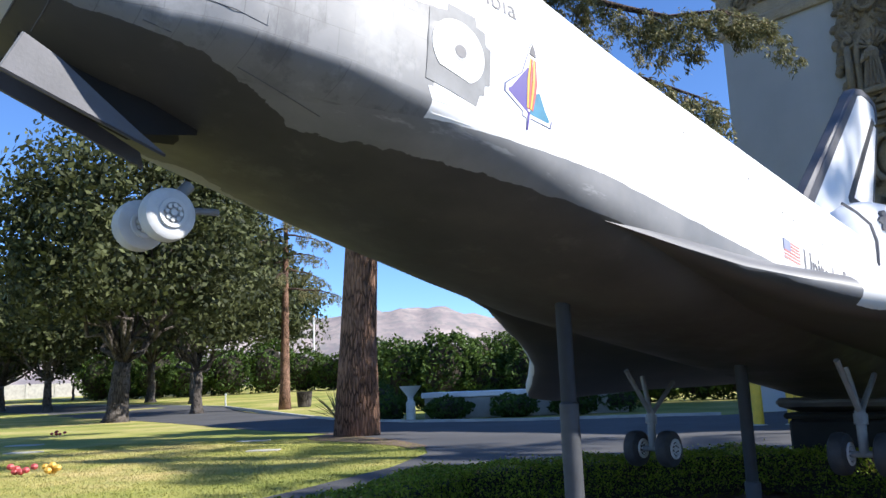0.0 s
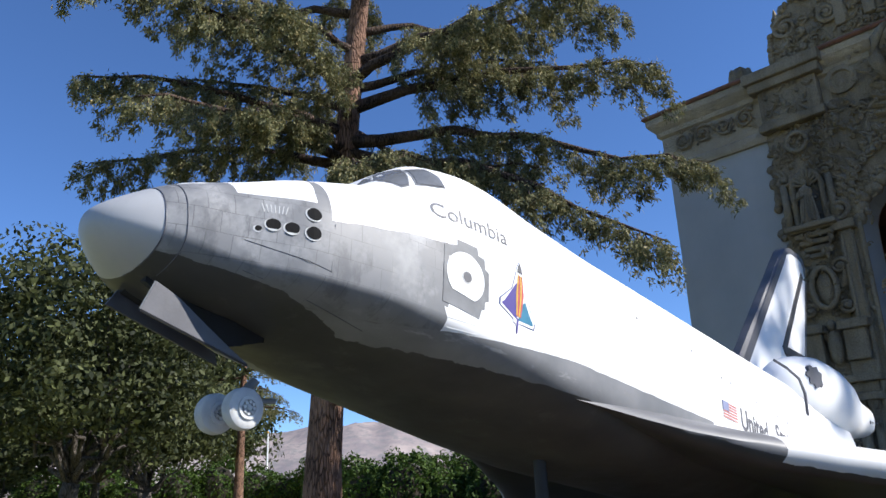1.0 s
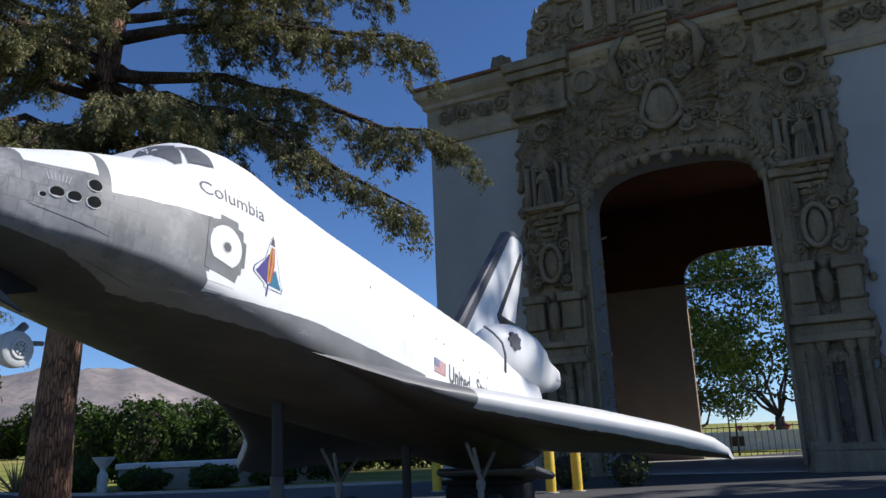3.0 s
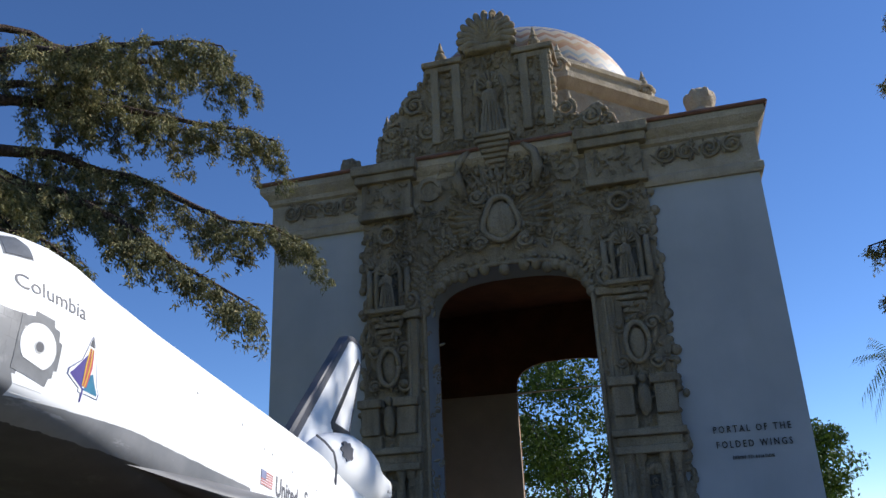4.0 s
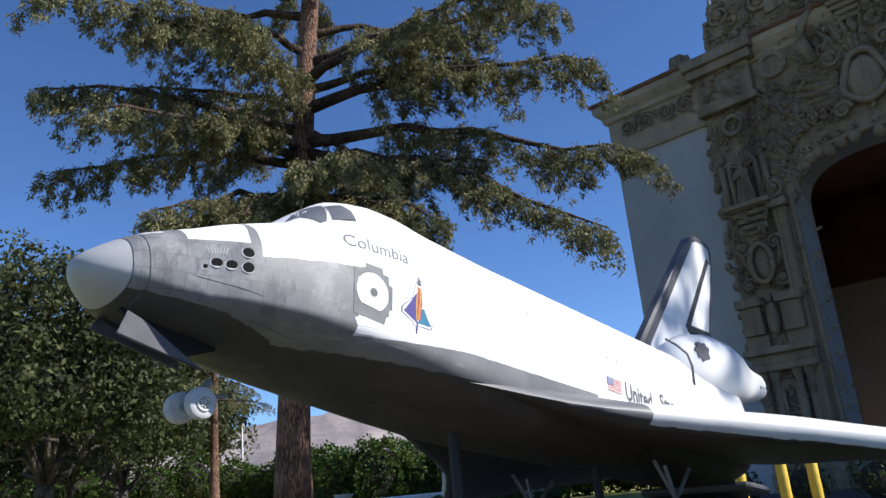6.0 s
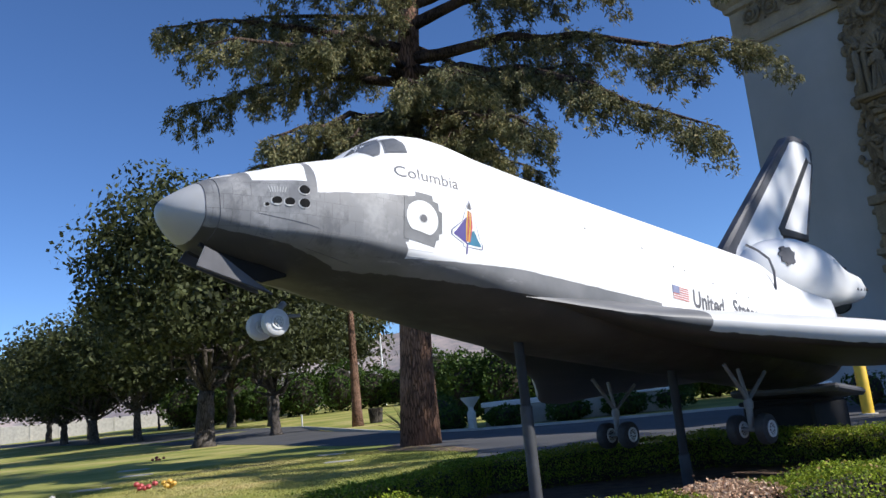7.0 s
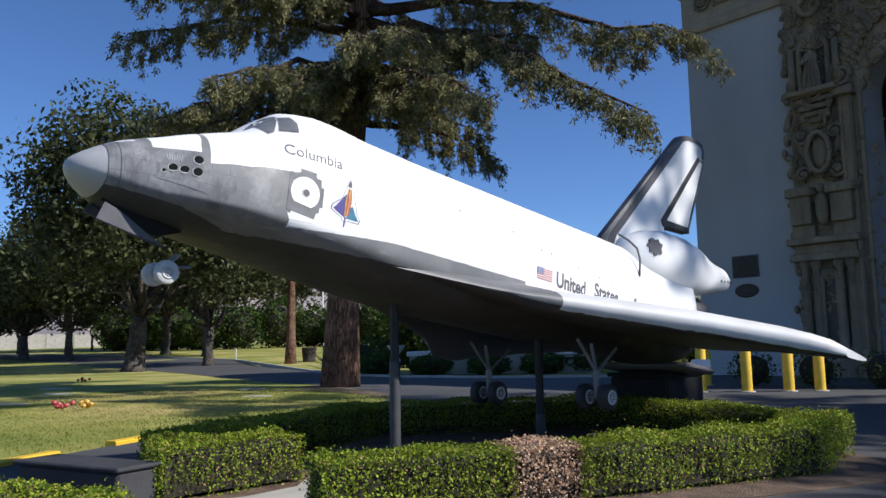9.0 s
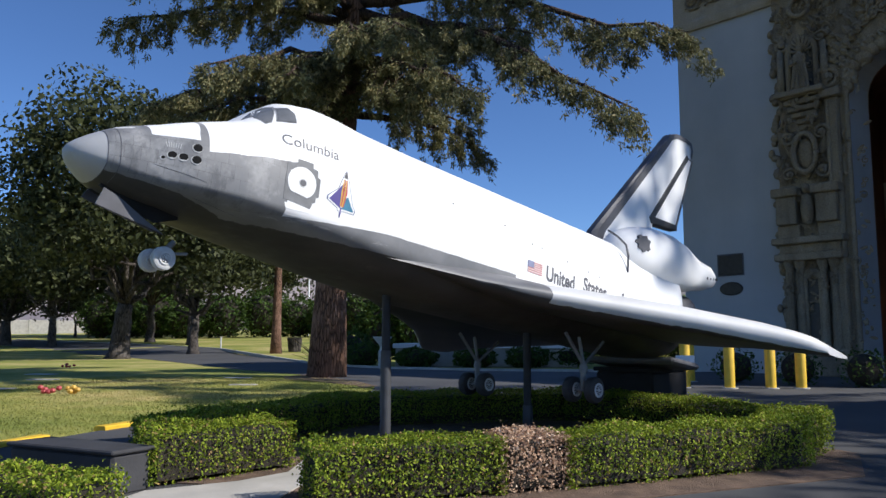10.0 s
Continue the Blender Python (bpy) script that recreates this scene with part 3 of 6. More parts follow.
# nose thrusters
for x, z, r in ((0.65, 0.235, 0.027), (0.65, 0.152, 0.027), (0.578, 0.156, 0.024), (0.518, 0.159, 0.024), (0.472, 0.132, 0.011)):
    port_ = part("thruster_port", decal(disc(x, z, r + 0.003, 22), 0.0015), M["tyre_grey"], shuttle, "round thruster opening with a pale rim")
    # flat near-black disc carries the shade inside the opening
    part("opening", decal(disc(x + 0.002, z + 0.003, r, 22), 0.003), M["hole"], port_, "flat black disc painted for the shade of an opening")
    if 0.5 < x < 0.6:
        part("scoop", decal([(x + r * math.cos(q), z - 0.003 + r * math.sin(q)) for q in [math.pi * (1.2 + 0.6 * i / 10) for i in range(11)]], 0.0045), M["tyre_grey"], port_, "pale scooped lip")
for i in range(7):
    part("streak_mark", decal([(0.49 + 0.011 * i, 0.212), (0.493 + 0.011 * i, 0.212), (0.486 + 0.0135 * i, 0.248), (0.483 + 0.0135 * i, 0.248)], 0.0015, 0), M["tyre_grey"], shuttle)

# seams: the nose cap's ring and a few panel lines
def seam(pts, r=0.003, mat="tilegrey"):
    return part("panel_seam", Mesh().tube([(x, -(side_y(x, z) + 0.0002), z) for x, z in pts], r, 5), M[mat], shuttle)


seam([(0.2 - 0.07 * (-0.05 + 0.33 * k / 20), -0.05 + 0.33 * k / 20) for k in range(21)], 0.003, "charcoal")
seam([(0.262 - 0.07 * (-0.06 + 0.37 * k / 20), -0.06 + 0.37 * k / 20) for k in range(21)], 0.002, "charcoal")
seam([(0.437, 0.08), (0.432, 0.24)], 0.0012), seam([(0.437 + 0.03 * k, 0.08 - 0.006 * k) for k in range(11)], 0.0014, "charcoal"), seam([(0.735, 0.02), (0.735, 0.22)], 0.0016)
seam([(0.72 + 0.05 * k, -0.075 - 0.006 * k) for k in range(7)], 0.002, "charcoal"), seam([(0.46, -0.03), (0.53, -0.045)], 0.002, "charcoal")

# cockpit windows
for poly in ([(1.268, 0.775), (1.325, 0.78), (1.346, 0.732), (1.335, 0.65), (1.222, 0.638)],
             [(1.135, 0.69), (1.19, 0.755), (1.243, 0.80), (1.266, 0.79), (1.182, 0.622), (1.142, 0.598), (1.112, 0.66)],
             [(1.06, 0.63), (1.10, 0.672), (1.17, 0.742), (1.14, 0.708), (1.105, 0.66)]):
    cx_, cz_ = sum(p[0] for p in poly) / len(poly), sum(p[1] for p in poly) / len(poly)
    big = [(cx_ + (x - cx_) * 1.13, cz_ + (z - cz_) * 1.13) for x, z in poly]
    w_ = part("cockpit_window", decal(big, 0.002, 2), M["steel"], shuttle, "grey framed cockpit window")
    part("pane", decal(poly, 0.005, 2), M["glass"], w_)

# lettering and badges on the side
def lettering(text, x, z, height, tilt=0.0, width=1.0, clip=-9, bold=0.0):
    cu = bpy.data.curves.new("lettering", "FONT")
    cu.body, cu.size, cu.resolution_u, cu.offset = text, height / 0.7, 3, bold
    tmp = bpy.data.objects.new("lettering", cu)
    me = bpy.data.meshes.new_from_object(tmp)
    bpy.data.objects.remove(tmp)
    bm = bmesh.new()
    bm.from_mesh(me)
    if clip > -9:
        bmesh.ops.bisect_plane(bm, geom=bm.verts[:] + bm.edges[:] + bm.faces[:], plane_co=(0, clip, 0), plane_no=(math.sin(-tilt), 1, 0), clear_inner=True)
    bm.verts.index_update()
    return [(x + v.co.x * width, z + v.co.y + v.co.x * tilt) for v in bm.verts], [[v.index for v in f.verts] for f in bm.faces]


for txt, x, z, h, w, in (("Columbia", 1.215, 0.45, 0.078, 1.04), ("United", 4.145, 0.05, 0.14, 0.84), ("States", 4.745, 0.058, 0.14, 0.86), ("of", 5.34, 0.03, 0.14, 0.84)):
    vs, fs = lettering(txt, x, z, h, -0.006 if x < 2 else -0.024, w, -9, 0.0002 if x < 2 else 0.006)
    m = Mesh().add([(p, -(side_y(p, q) + 0.002), q) for p, q in vs], fs)
    part("lettering", m, M["lettering"], shuttle, "dark grey painted word on the white side")


def badge(pts):
    """Outline in the emblem's own units: nose up at (0, 1), tail at (0, 0), leaning as it is painted."""
    return [(1.714 + 0.33 * p + 0.025 * q, 0.042 + 0.34 * q - 0.05 * p) for p, q in pts]


OUTLINE = [(0.0, -0.02), (0.035, 0.1), (0.09, 0.11), (0.37, 0.15), (0.385, 0.24), (0.27, 0.36), (0.175, 0.5), (0.09, 0.78), (0.05, 0.93), (0.0, 1.02),
           (-0.05, 0.93), (-0.09, 0.78), (-0.15, 0.56), (-0.21, 0.43), (-0.39, 0.31), (-0.39, 0.22), (-0.09, 0.13), (-0.09, 0.08), (-0.03, 0.08)]
inset = lambda k, d: [(p * k, 0.36 + (q - 0.36) * (k + d)) for p, q in OUTLINE]
emblem = part("emblem", decal(badge(OUTLINE), 0.001, 2), M["navy"], shuttle, "coloured shuttle-shaped memorial emblem with dark outline")
part("border", decal(badge(inset(0.93, 0.04)), 0.002, 2), M["white"], emblem)
part("wing_field", decal(badge([(-0.02, 0.15), (-0.33, 0.25), (-0.33, 0.28), (-0.19, 0.37), (-0.12, 0.48), (-0.07, 0.66), (-0.03, 0.66)]), 0.003, 2), M["plum"], emblem, "purple wing field")
part("wing_field", decal(badge([(0.02, 0.15), (0.32, 0.19), (0.33, 0.22), (0.22, 0.33), (0.14, 0.46), (0.06, 0.4), (0.03, 0.3)]), 0.003, 2), M["teal"], emblem, "teal wing field")
for dx, mat_ in ((-0.05, "gold"), (-0.01, "red"), (0.035, "gold"), (0.075, "red")):
    part("flame", decal(badge([(dx * 0.6 - 0.01, 0.2), (dx * 0.6 + 0.012, 0.2), (dx + 0.02, 0.52), (dx * 0.6 + 0.006, 0.8), (dx * 0.6 - 0.006, 0.8), (dx - 0.016, 0.52)]), 0.0045, 1), M[mat_], emblem)
part("tip", decal(badge([(-0.05, 0.84), (0.05, 0.84), (0.032, 0.92), (0.0, 0.99), (-0.032, 0.92)]), 0.0045, 1), M["charcoal"], emblem)
part("tail", decal(badge([(-0.012, -0.04), (0.008, -0.04), (0.014, 0.17), (-0.018, 0.17)]), 0.0045, 1), M["plum"], emblem)

FX, FZ = 3.87, 0.075
flag = part("flag", decal([(FX, FZ), (FX + 0.215, FZ - 0.004), (FX + 0.215, FZ + 0.106), (FX, FZ + 0.11)], 0.003, 2), M["white"], shuttle, "small painted flag, faded")
part("canton", decal([(FX, FZ + 0.05), (FX + 0.085, FZ + 0.048), (FX + 0.085, FZ + 0.108), (FX, FZ + 0.11)], 0.007, 2), M["faded_navy"], flag)
for i in range(6):
    z = FZ + 0.003 + 0.0185 * i
    x0 = FX + 0.087 if i > 2 else FX + 0.002
    part("stripe", decal([(x0, z), (FX + 0.213, z - 0.003), (FX + 0.213, z + 0.005), (x0, z + 0.008)], 0.007, 1), M["faded_red"], flag)


# wings
lead_at = piecewise([(0.3, 2.0), (0.5, 2.05), (0.6, 2.12), (0.65, 2.22), (0.68, 2.5), (0.71, 2.8), (0.76, 3.02), (0.82, 3.17), (0.94, 3.38), (1.1, 3.72), (1.3, 4.07), (1.68, 4.66), (2.2, 5.28), (2.42, 5.52), (2.53, 5.66), (2.6, 5.78)])
trail_at = piecewise([(0.3, 6.72), (0.6, 6.72), (1.2, 6.62), (2.6, 6.28)])
lo_at = piecewise([(0.3, -0.30), (0.6, -0.24), (0.94, -0.285), (1.3, -0.31), (1.68, -0.33), (2.4, -0.39), (2.6, -0.40)])
hi_at = piecewise([(0.3, -0.05), (0.6, -0.05), (0.72, -0.055), (0.94, -0.065), (1.3, -0.085), (1.68, -0.105), (2.2, -0.18), (2.42, -0.23), (2.53, -0.27), (2.6, -0.33)])


def wing(sgn):
    rows = []
    for k in range(24):
        y = 0.3 + 2.3 * k / 23
        a, b, lo, hi = lead_at(y), trail_at(y), lo_at(y), hi_at(y)
        th, row = hi - lo, []
        # the strake along the body has a full round edge, the outer wing a tighter one
        nose = 0.09 + 0.18 * max(0.0, min(1.0, (1.15 - y) / 0.4))
        n = 20
        for i in range(n + 1):
            u = (1 - math.cos(math.pi * i / n)) / 2
            t = math.sin(math.pi / 2 * u / nose) ** 0.6 if u < nose else 1 - ((u - nose) / (1 - nose)) ** 1.6 * 0.86
            x = a + (b - a) * u
            z = lo + th * 0.5 + th * 0.5 * t + t * max(0.0, min(1.0, (0.95 - y) / 0.2)) * max(0.0, min(0.04, 0.05 * (x - 2.9))) * max(0.0, min(1.0, (4.4 - x) / 0.8))
            # fairing that carries the root up along the body
            k2 = max(0.0, min(1.0, (0.98 - y) / 0.34)) * max(0.0, min(1.0, (x - 3.2) / 0.6))
            row.append((x, z + (max(z, -0.04 + 0.045 * (x - 3.73)) - z) * k2 * k2))
        low = []
        for i in range(n - 1, 0, -1):
            u = (1 - math.cos(math.pi * i / n)) / 2
            t = min(1.0, (u / 0.07)) ** 0.5 if u < 0.07 else 1 - ((u - 0.07) / 0.93) ** 3 * 0.6
            x = a + (b - a) * u
            # the strake's under side rises towards the nose
            lift = 0.13 * max(0.0, min(1.0, (3.6 - x) / 1.6)) * max(0.0, min(1.0, (1.1 - y) / 0.25))
            low.append((x, lo + lift + (th * 0.5 - lift) * (1 - t)))
        rows.append([(x, -sgn * y, z) for x, z in row + low])
    return Mesh().grid(rows, True, True)


for sgn in (1, -1):
    part("wing", wing(sgn), M["wing"], shuttle, "delta wing, white above, grey leading edge and dark beneath", radians(40))


# fin and rudder
def slab(poly, half, taper=0.5):
    """A fin from its side outline, thick in the middle and thin at its rim."""
    n = len(poly)
    cx, cz = sum(p[0] for p in poly) / n, sum(p[1] for p in poly) / n
    inn = [(cx + (x - cx) * 0.93, cz + (z - cz) * 0.96) for x, z in poly]
    m = Mesh()
    vs = [(x, y, z) for y, pts in ((-half, inn), (-half * taper, poly), (half * taper, poly), (half, inn)) for x, z in pts]
    fs = [tuple(range(n)), tuple(range(3 * n, 4 * n))[::-1]]
    for r in range(3):
        fs += [(r * n + i, r * n + (i + 1) % n, (r + 1) * n + (i + 1) % n, (r + 1) * n + i) for i in range(n)]
    return m.add(vs, fs)


fin_out = [(5.72, 0.86), (5.78, 0.98), (7.30, 2.58), (7.42, 2.70), (7.6, 2.77), (7.85, 2.79), (8.0, 2.77), (8.05, 2.68), (8.03, 2.56), (7.89, 2.55), (7.0, 1.43), (7.02, 1.32), (7.1, 1.05), (7.1, 0.8)]
fin = part("fin", slab(fin_out, 0.055), M["white"], shuttle, "white tail fin with dark leading edge", radians(30))
part("leading_edge", slab([(5.70, 0.86), (5.76, 0.99), (7.29, 2.60), (7.41, 2.72), (7.6, 2.79), (7.86, 2.81), (8.02, 2.79), (8.07, 2.69), (8.05, 2.57), (8.0, 2.57), (8.01, 2.68), (7.97, 2.73), (7.84, 2.75), (7.61, 2.73), (7.45, 2.66), (7.36, 2.55), (5.9, 0.98), (5.84, 0.86)], 0.062, 0.6), M["charcoal"], fin, "dark grey edging")
rud = part("rudder", slab([(7.0, 1.43), (7.89, 2.55), (8.03, 2.53), (7.66, 1.50)], 0.045), M["white"], fin, "white rudder panel with black gap")
part("rudder_gap", slab([(6.95, 1.45), (7.0, 1.38), (7.66, 1.44), (7.66, 1.50), (7.06, 1.47), (7.92, 2.53), (7.86, 2.57)], 0.064, 0.9), M["black"], fin, "black gap line")
part("rear_edge", slab([(7.63, 1.50), (7.67, 1.50), (8.05, 2.53), (8.02, 2.54)], 0.05, 0.9), M["charcoal"], fin)
part("rudder_root", Mesh().box(6.9, -0.06, 1.2, 7.35, 0.06, 1.33, 0.02), M["dull_white"], fin)

# manoeuvring pods at the tail
for sgn in (1, -1):
    rows = []
    for x, r, rz, zc, yc in ((5.56, 0.03, 0.05, 0.72, 0.42), (5.66, 0.17, 0.19, 0.72, 0.42), (5.9, 0.25, 0.27, 0.75, 0.42), (6.2, 0.29, 0.315, 0.77, 0.42), (6.6, 0.3, 0.325, 0.77, 0.42), (6.9, 0.28, 0.30, 0.76, 0.42), (7.15, 0.23, 0.25, 0.75, 0.42), (7.3, 0.19, 0.20, 0.75, 0.45), (7.55, 0.17, 0.16, 0.76, 0.47), (7.7, 0.13, 0.11, 0.76, 0.47), (7.74, 0.05, 0.05, 0.76, 0.47)):
        rows.append([(x, -sgn * yc + r * math.copysign(abs(math.cos(a)) ** 0.8, math.cos(a)), zc + rz * math.copysign(abs(math.sin(a)) ** 0.8, math.sin(a))) for a in [2 * math.pi * i / 24 for i in range(24)]])
    pod = part("engine_pod", Mesh().grid(rows, True, True), M["white"], shuttle, "rounded white engine pod at the tail", radians(40))
    for i in range(4):
        part("thruster_port", Mesh().lathe([(0.001, 0), (0.017, 0), (0.017, 0.012), (0.001, 0.012)], 14, (7.40 + 0.085 * i, -sgn * 0.640 + 0.002 * i * sgn, 0.715 + 0.012 * i), "y", True), M["black"], pod)
    hole = [(5.86 + 0.10 * math.cos(2 * math.pi * i / 22) * (1 + 0.18 * ((i * 7) % 3 - 1)), 0.80 + 0.09 * math.sin(2 * math.pi * i / 22) * (1 + 0.15 * ((i * 5) % 3 - 1))) for i in range(22)]
    part("tile_patch", Mesh().strip(hole, -sgn * 0.668, -sgn * 0.60, lambda p, q, d: (p, d + sgn * (0.8 * (p - 5.9) ** 2 - 0.05 * (p - 5.86) * 4 + 1.2 * max(0, q - 0.8) ** 2), q)), M["charcoal"], pod, "ragged dark patch")
    part("pod_seam", Mesh().tube([(5.58, -sgn * 0.645, 0.42), (5.58, -sgn * 0.645, 0.6), (5.56, -sgn * 0.62, 0.72), (5.48, -sgn * 0.56, 0.80), (5.38, -sgn * 0.5, 0.85)], 0.012, 6), M["charcoal"], pod)

# bells of the three main engines, and the flap under them
for y, z, r in ((0.0, 0.75, 0.26), (-0.3, 0.25, 0.25), (0.3, 0.25, 0.25)):
    part("engine_bell", Mesh().lathe([(r * 0.35, 6.7), (r * 0.55, 6.85), (r * 0.8, 7.05), (r, 7.32), (r * 0.97, 7.32), (r * 0.7, 7.0), (r * 0.3, 6.8)], 24, (0, y, z), "x", False), M["charcoal"], shuttle, "dark engine bell", radians(40))
part("body_flap", Mesh().box(6.7, -0.6, -0.42, 7.35, 0.6, -0.34, 0.03), M["charcoal"], shuttle)
for x, z in ((2.88, 0.45), (3.55, 0.43), (3.93, 0.345), (4.08, 0.34), (4.48, 0.295), (4.83, 0.265), (5.03, 0.255)):
    part("rivet_mark", decal(disc(x, z, 0.009, 8), 0.002, 0), M["tilegrey"], shuttle)


# nose gear: doors, leg and a pair of pale wheels
def wheel(name, x, y, z, r, w, mat, parent, hub, label):
    prof = [(r * 0.55, -w / 2), (r * 0.8, -w * 0.5), (r * 0.95, -w * 0.38), (r, -w * 0.15), (r, w * 0.15), (r * 0.95, w * 0.38), (r * 0.8, w * 0.5), (r * 0.55, w / 2)]
    t = part(name, Mesh().lathe(prof, 28, (x, y, z), "y"), mat, parent, label, radians(40))
    for s in (-1, 1):
        part("hub", Mesh().lathe([(0.001, s * (w / 2 + 0.012)), (r * 0.12, s * (w / 2 + 0.012)), (r * 0.16, s * (w / 2 - 0.004)), (r * 0.36, s * (w / 2 - 0.002)), (r * 0.4, s * (w / 2 + 0.008)), (r * 0.54, s * (w / 2 + 0.008)), (r * 0.56, s * (w / 2 - 0.01))], 24, (x, y, z), "y", False), hub, t, "pale wheel hub", radians(40))
        if s == -1:
            for i in range(8):
                a = 2 * math.pi * i / 8
                part("bolt", Mesh().lathe([(0.007, 0), (0.007, -0.012)], 6, (x + r * 0.27 * math.cos(a), y - w / 2 - 0.0, z + r * 0.27 * math.sin(a)), "y"), hub, t)
    return t


# solid near-black block in place of the shaded hollow between the gear doors
NEAR = [(0.245, -0.1, -0.08), (0.436, -0.11, -0.165), (0.62, -0.12, -0.232), (0.8, -0.08, -0.16)]
FAR = [(0.262, 0.13, -0.07), (0.45, 0.13, -0.125), (0.66, 0.12, -0.17), (0.8, 0.08, -0.15)]
bay = Mesh().grid([[(a[0], a[1] * 0.9, 0.04), a, ((a[0] + b[0]) / 2, 0.0, (a[2] + b[2]) / 2 + 0.02), b, (b[0], b[1] * 0.9, 0.04)] for a, b in zip(NEAR, FAR)], True, True)
part("gear_bay", bay, M["belly_dark"], shuttle, "dark block standing in for the shade of the nose gear bay", radians(35))
door = part("gear_door", Mesh().strip([(0.233, -0.108), (0.198, -0.222), (0.655, -0.307), (0.56, -0.262), (0.45, -0.205), (0.33, -0.14)], 0, 0.012, lambda p, q, d: (p, -0.2 - d, q)), M["charcoal"], shuttle, "dark grey hanging nose gear door")
part("edge", Mesh().tube([(0.198, -0.206, -0.224), (0.655, -0.206, -0.309)], 0.006, 5), M["black"], door)
part("edge", Mesh().tube([(0.233, -0.206, -0.108), (0.198, -0.206, -0.222)], 0.005, 5), M["tilegrey"], door)
# far door in charcoal, its shade put into the colour
part("gear_door", Mesh().strip([(0.262, -0.05), (0.225, -0.125), (0.74, -0.24), (0.72, -0.19)], 0, 0.012, lambda p, q, d: (p, 0.14 + d, q)), M["charcoal"], shuttle, "dark grey hanging nose gear door")
leg = part("nose_leg", Mesh().tube([(0.84, 0, -0.3), (0.78, 0, -0.38), (0.74, 0, -0.445)], 0.02, 10), M["steel"], shuttle, "", 1.0)
part("strut", Mesh().tube([(0.95, 0, -0.36), (0.77, 0, -0.4)], 0.012, 8), M["steel"], leg)
part("axle", Mesh().tube([(0.74, -0.13, -0.445), (0.74, 0.13, -0.445)], 0.014, 8), M["steel"], leg)
for y in (-0.095, 0.095):
    wheel("nose_wheel", 0.74, y, -0.445, 0.082, 0.07, M["tyre_grey"], shuttle, M["dull_white"], "pale grey nose wheel")


# main gear: branching legs with twin dark wheels
def gear(sgn):
    y0 = sgn * 0.69
    x0, z0, zw = 4.83, -0.42, -0.89
    leg = part("main_leg", Mesh().tube([(x0 - 0.02, y0, z0 - 0.22), (x0, y0, zw)], [0.03, 0.026], 10), M["steel"], shuttle, "grey branching main landing leg", 1.0)
    for dx, dy, zt in ((-0.34, 0.0, z0 + 0.03), (-0.05, 0.05, z0 + 0.03), (0.30, 0.0, z0 + 0.03)):
        part("strut", Mesh().tube([(x0 + dx, y0 + dy, zt), (x0 - 0.015, y0, z0 - 0.24)], 0.017, 8), M["steel"], leg)
    part("collar", Mesh().lathe([(0.04, -0.03), (0.04, 0.03)], 12, (x0 - 0.015, y0, z0 - 0.27)), M["steel"], leg)
    part("axle", Mesh().tube([(x0, y0 - 0.14, zw), (x0, y0 + 0.14, zw)], 0.02, 8), M["steel"], leg)
    for dy in (-0.125, 0.125):
        wheel("main_wheel", x0, y0 + dy, zw, 0.125, 0.10, M["rubber"], shuttle, M["tyre_grey"], "black main wheel")


gear(1), gear(-1)


# posts that carry it
def post(s, w, z1, r, split, label):
    p = ax * s + nx * w
    t = thing("support_post", label, "post", Matrix.Translation((p.x, p.y, 0)), "posts under the shuttle")
    part("lower_pipe", Mesh().lathe([(r * 1.25, 0), (r * 1.25, split), (r, split + 0.01)], 16), M["post_grey"], t, "grey outer pipe", 0.6)
    # upper pipe coloured dark for the shade below the body
    part("upper_pipe", Mesh().lathe([(r, split - 0.05), (r, z1)], 16), M["darksteel"], t, "inner pipe, coloured dark for the shade under the shuttle", 0.6)
    part("base_plate", Mesh().box(-0.14, -0.14, -0.01, 0.14, 0.14, 0.015, 0.006), M["darksteel"], t)
    return t


post(3.25, -2.40, 1.46, 0.037, 0.92, "two-part steel pipe post under the shuttle belly")
post(5.2, -2.43, 1.2, 0.04, 0.35, "dark steel pipe post under the shuttle tail")


# ---- the portal ----
UD, VD = Vector((0.7071, -0.7071, 0)), Vector((0.7071, 0.7071, 0))
PO = Matrix(((UD.x, VD.x, 0, 7.83), (UD.y, VD.y, 0, 24.56), (0, 0, 1, 0), (0, 0, 0, 1)))
WID, DEP, HGT = 16.6, 16.6, 13.3
portal = thing("portal_building", "tall domed portal with white stucco walls and carved stone front", "building", PO)


def arch_pts(u0, u1, spring, crown, n=16, wavy=0.0):
    """Half-round head of an opening, from left to right, with scalloped lobes."""
    c, r = (u0 + u1) / 2, (u1 - u0) / 2
    out = []
    for i in range(n + 1):
        a = math.pi - math.pi * i / n
        w = 1 + wavy * abs(math.sin(i * math.pi * 5 / n))
        out.append((c + r * math.copysign(abs(math.cos(a)) ** 0.7, math.cos(a)) * 1.0, spring + (crown - spring) * abs(math.sin(a)) ** 0.7 * w))
    return out


def wall_with_arch(v0, v1, u0, u1, spring, crown, a=0.0, b=WID, top=HGT, wavy=0.0):
    m = Mesh()
    head = arch_pts(u0, u1, spring, crown, 20, wavy)
    for s0, s1 in ((a, u0), (u1, b)):
        m.box(s0, v0, -0.3, s1, v1, top)
    n = len(head)
    vs = [(u, v, z) for v in (v0, v1) for u, z in head] + [(u, v, top) for v in (v0, v1) for u, z in head]
    fs = []
    for i in range(n - 1):
        fs += [(i, i + 1, 2 * n + i + 1, 2 * n + i), (n + i + 1, n + i, 3 * n + i, 3 * n + i + 1), (i + 1, i, n + i, n + i + 1), (2 * n + i, 2 * n + i + 1, 3 * n + i + 1, 3 * n + i)]
    return m.add(vs, fs)


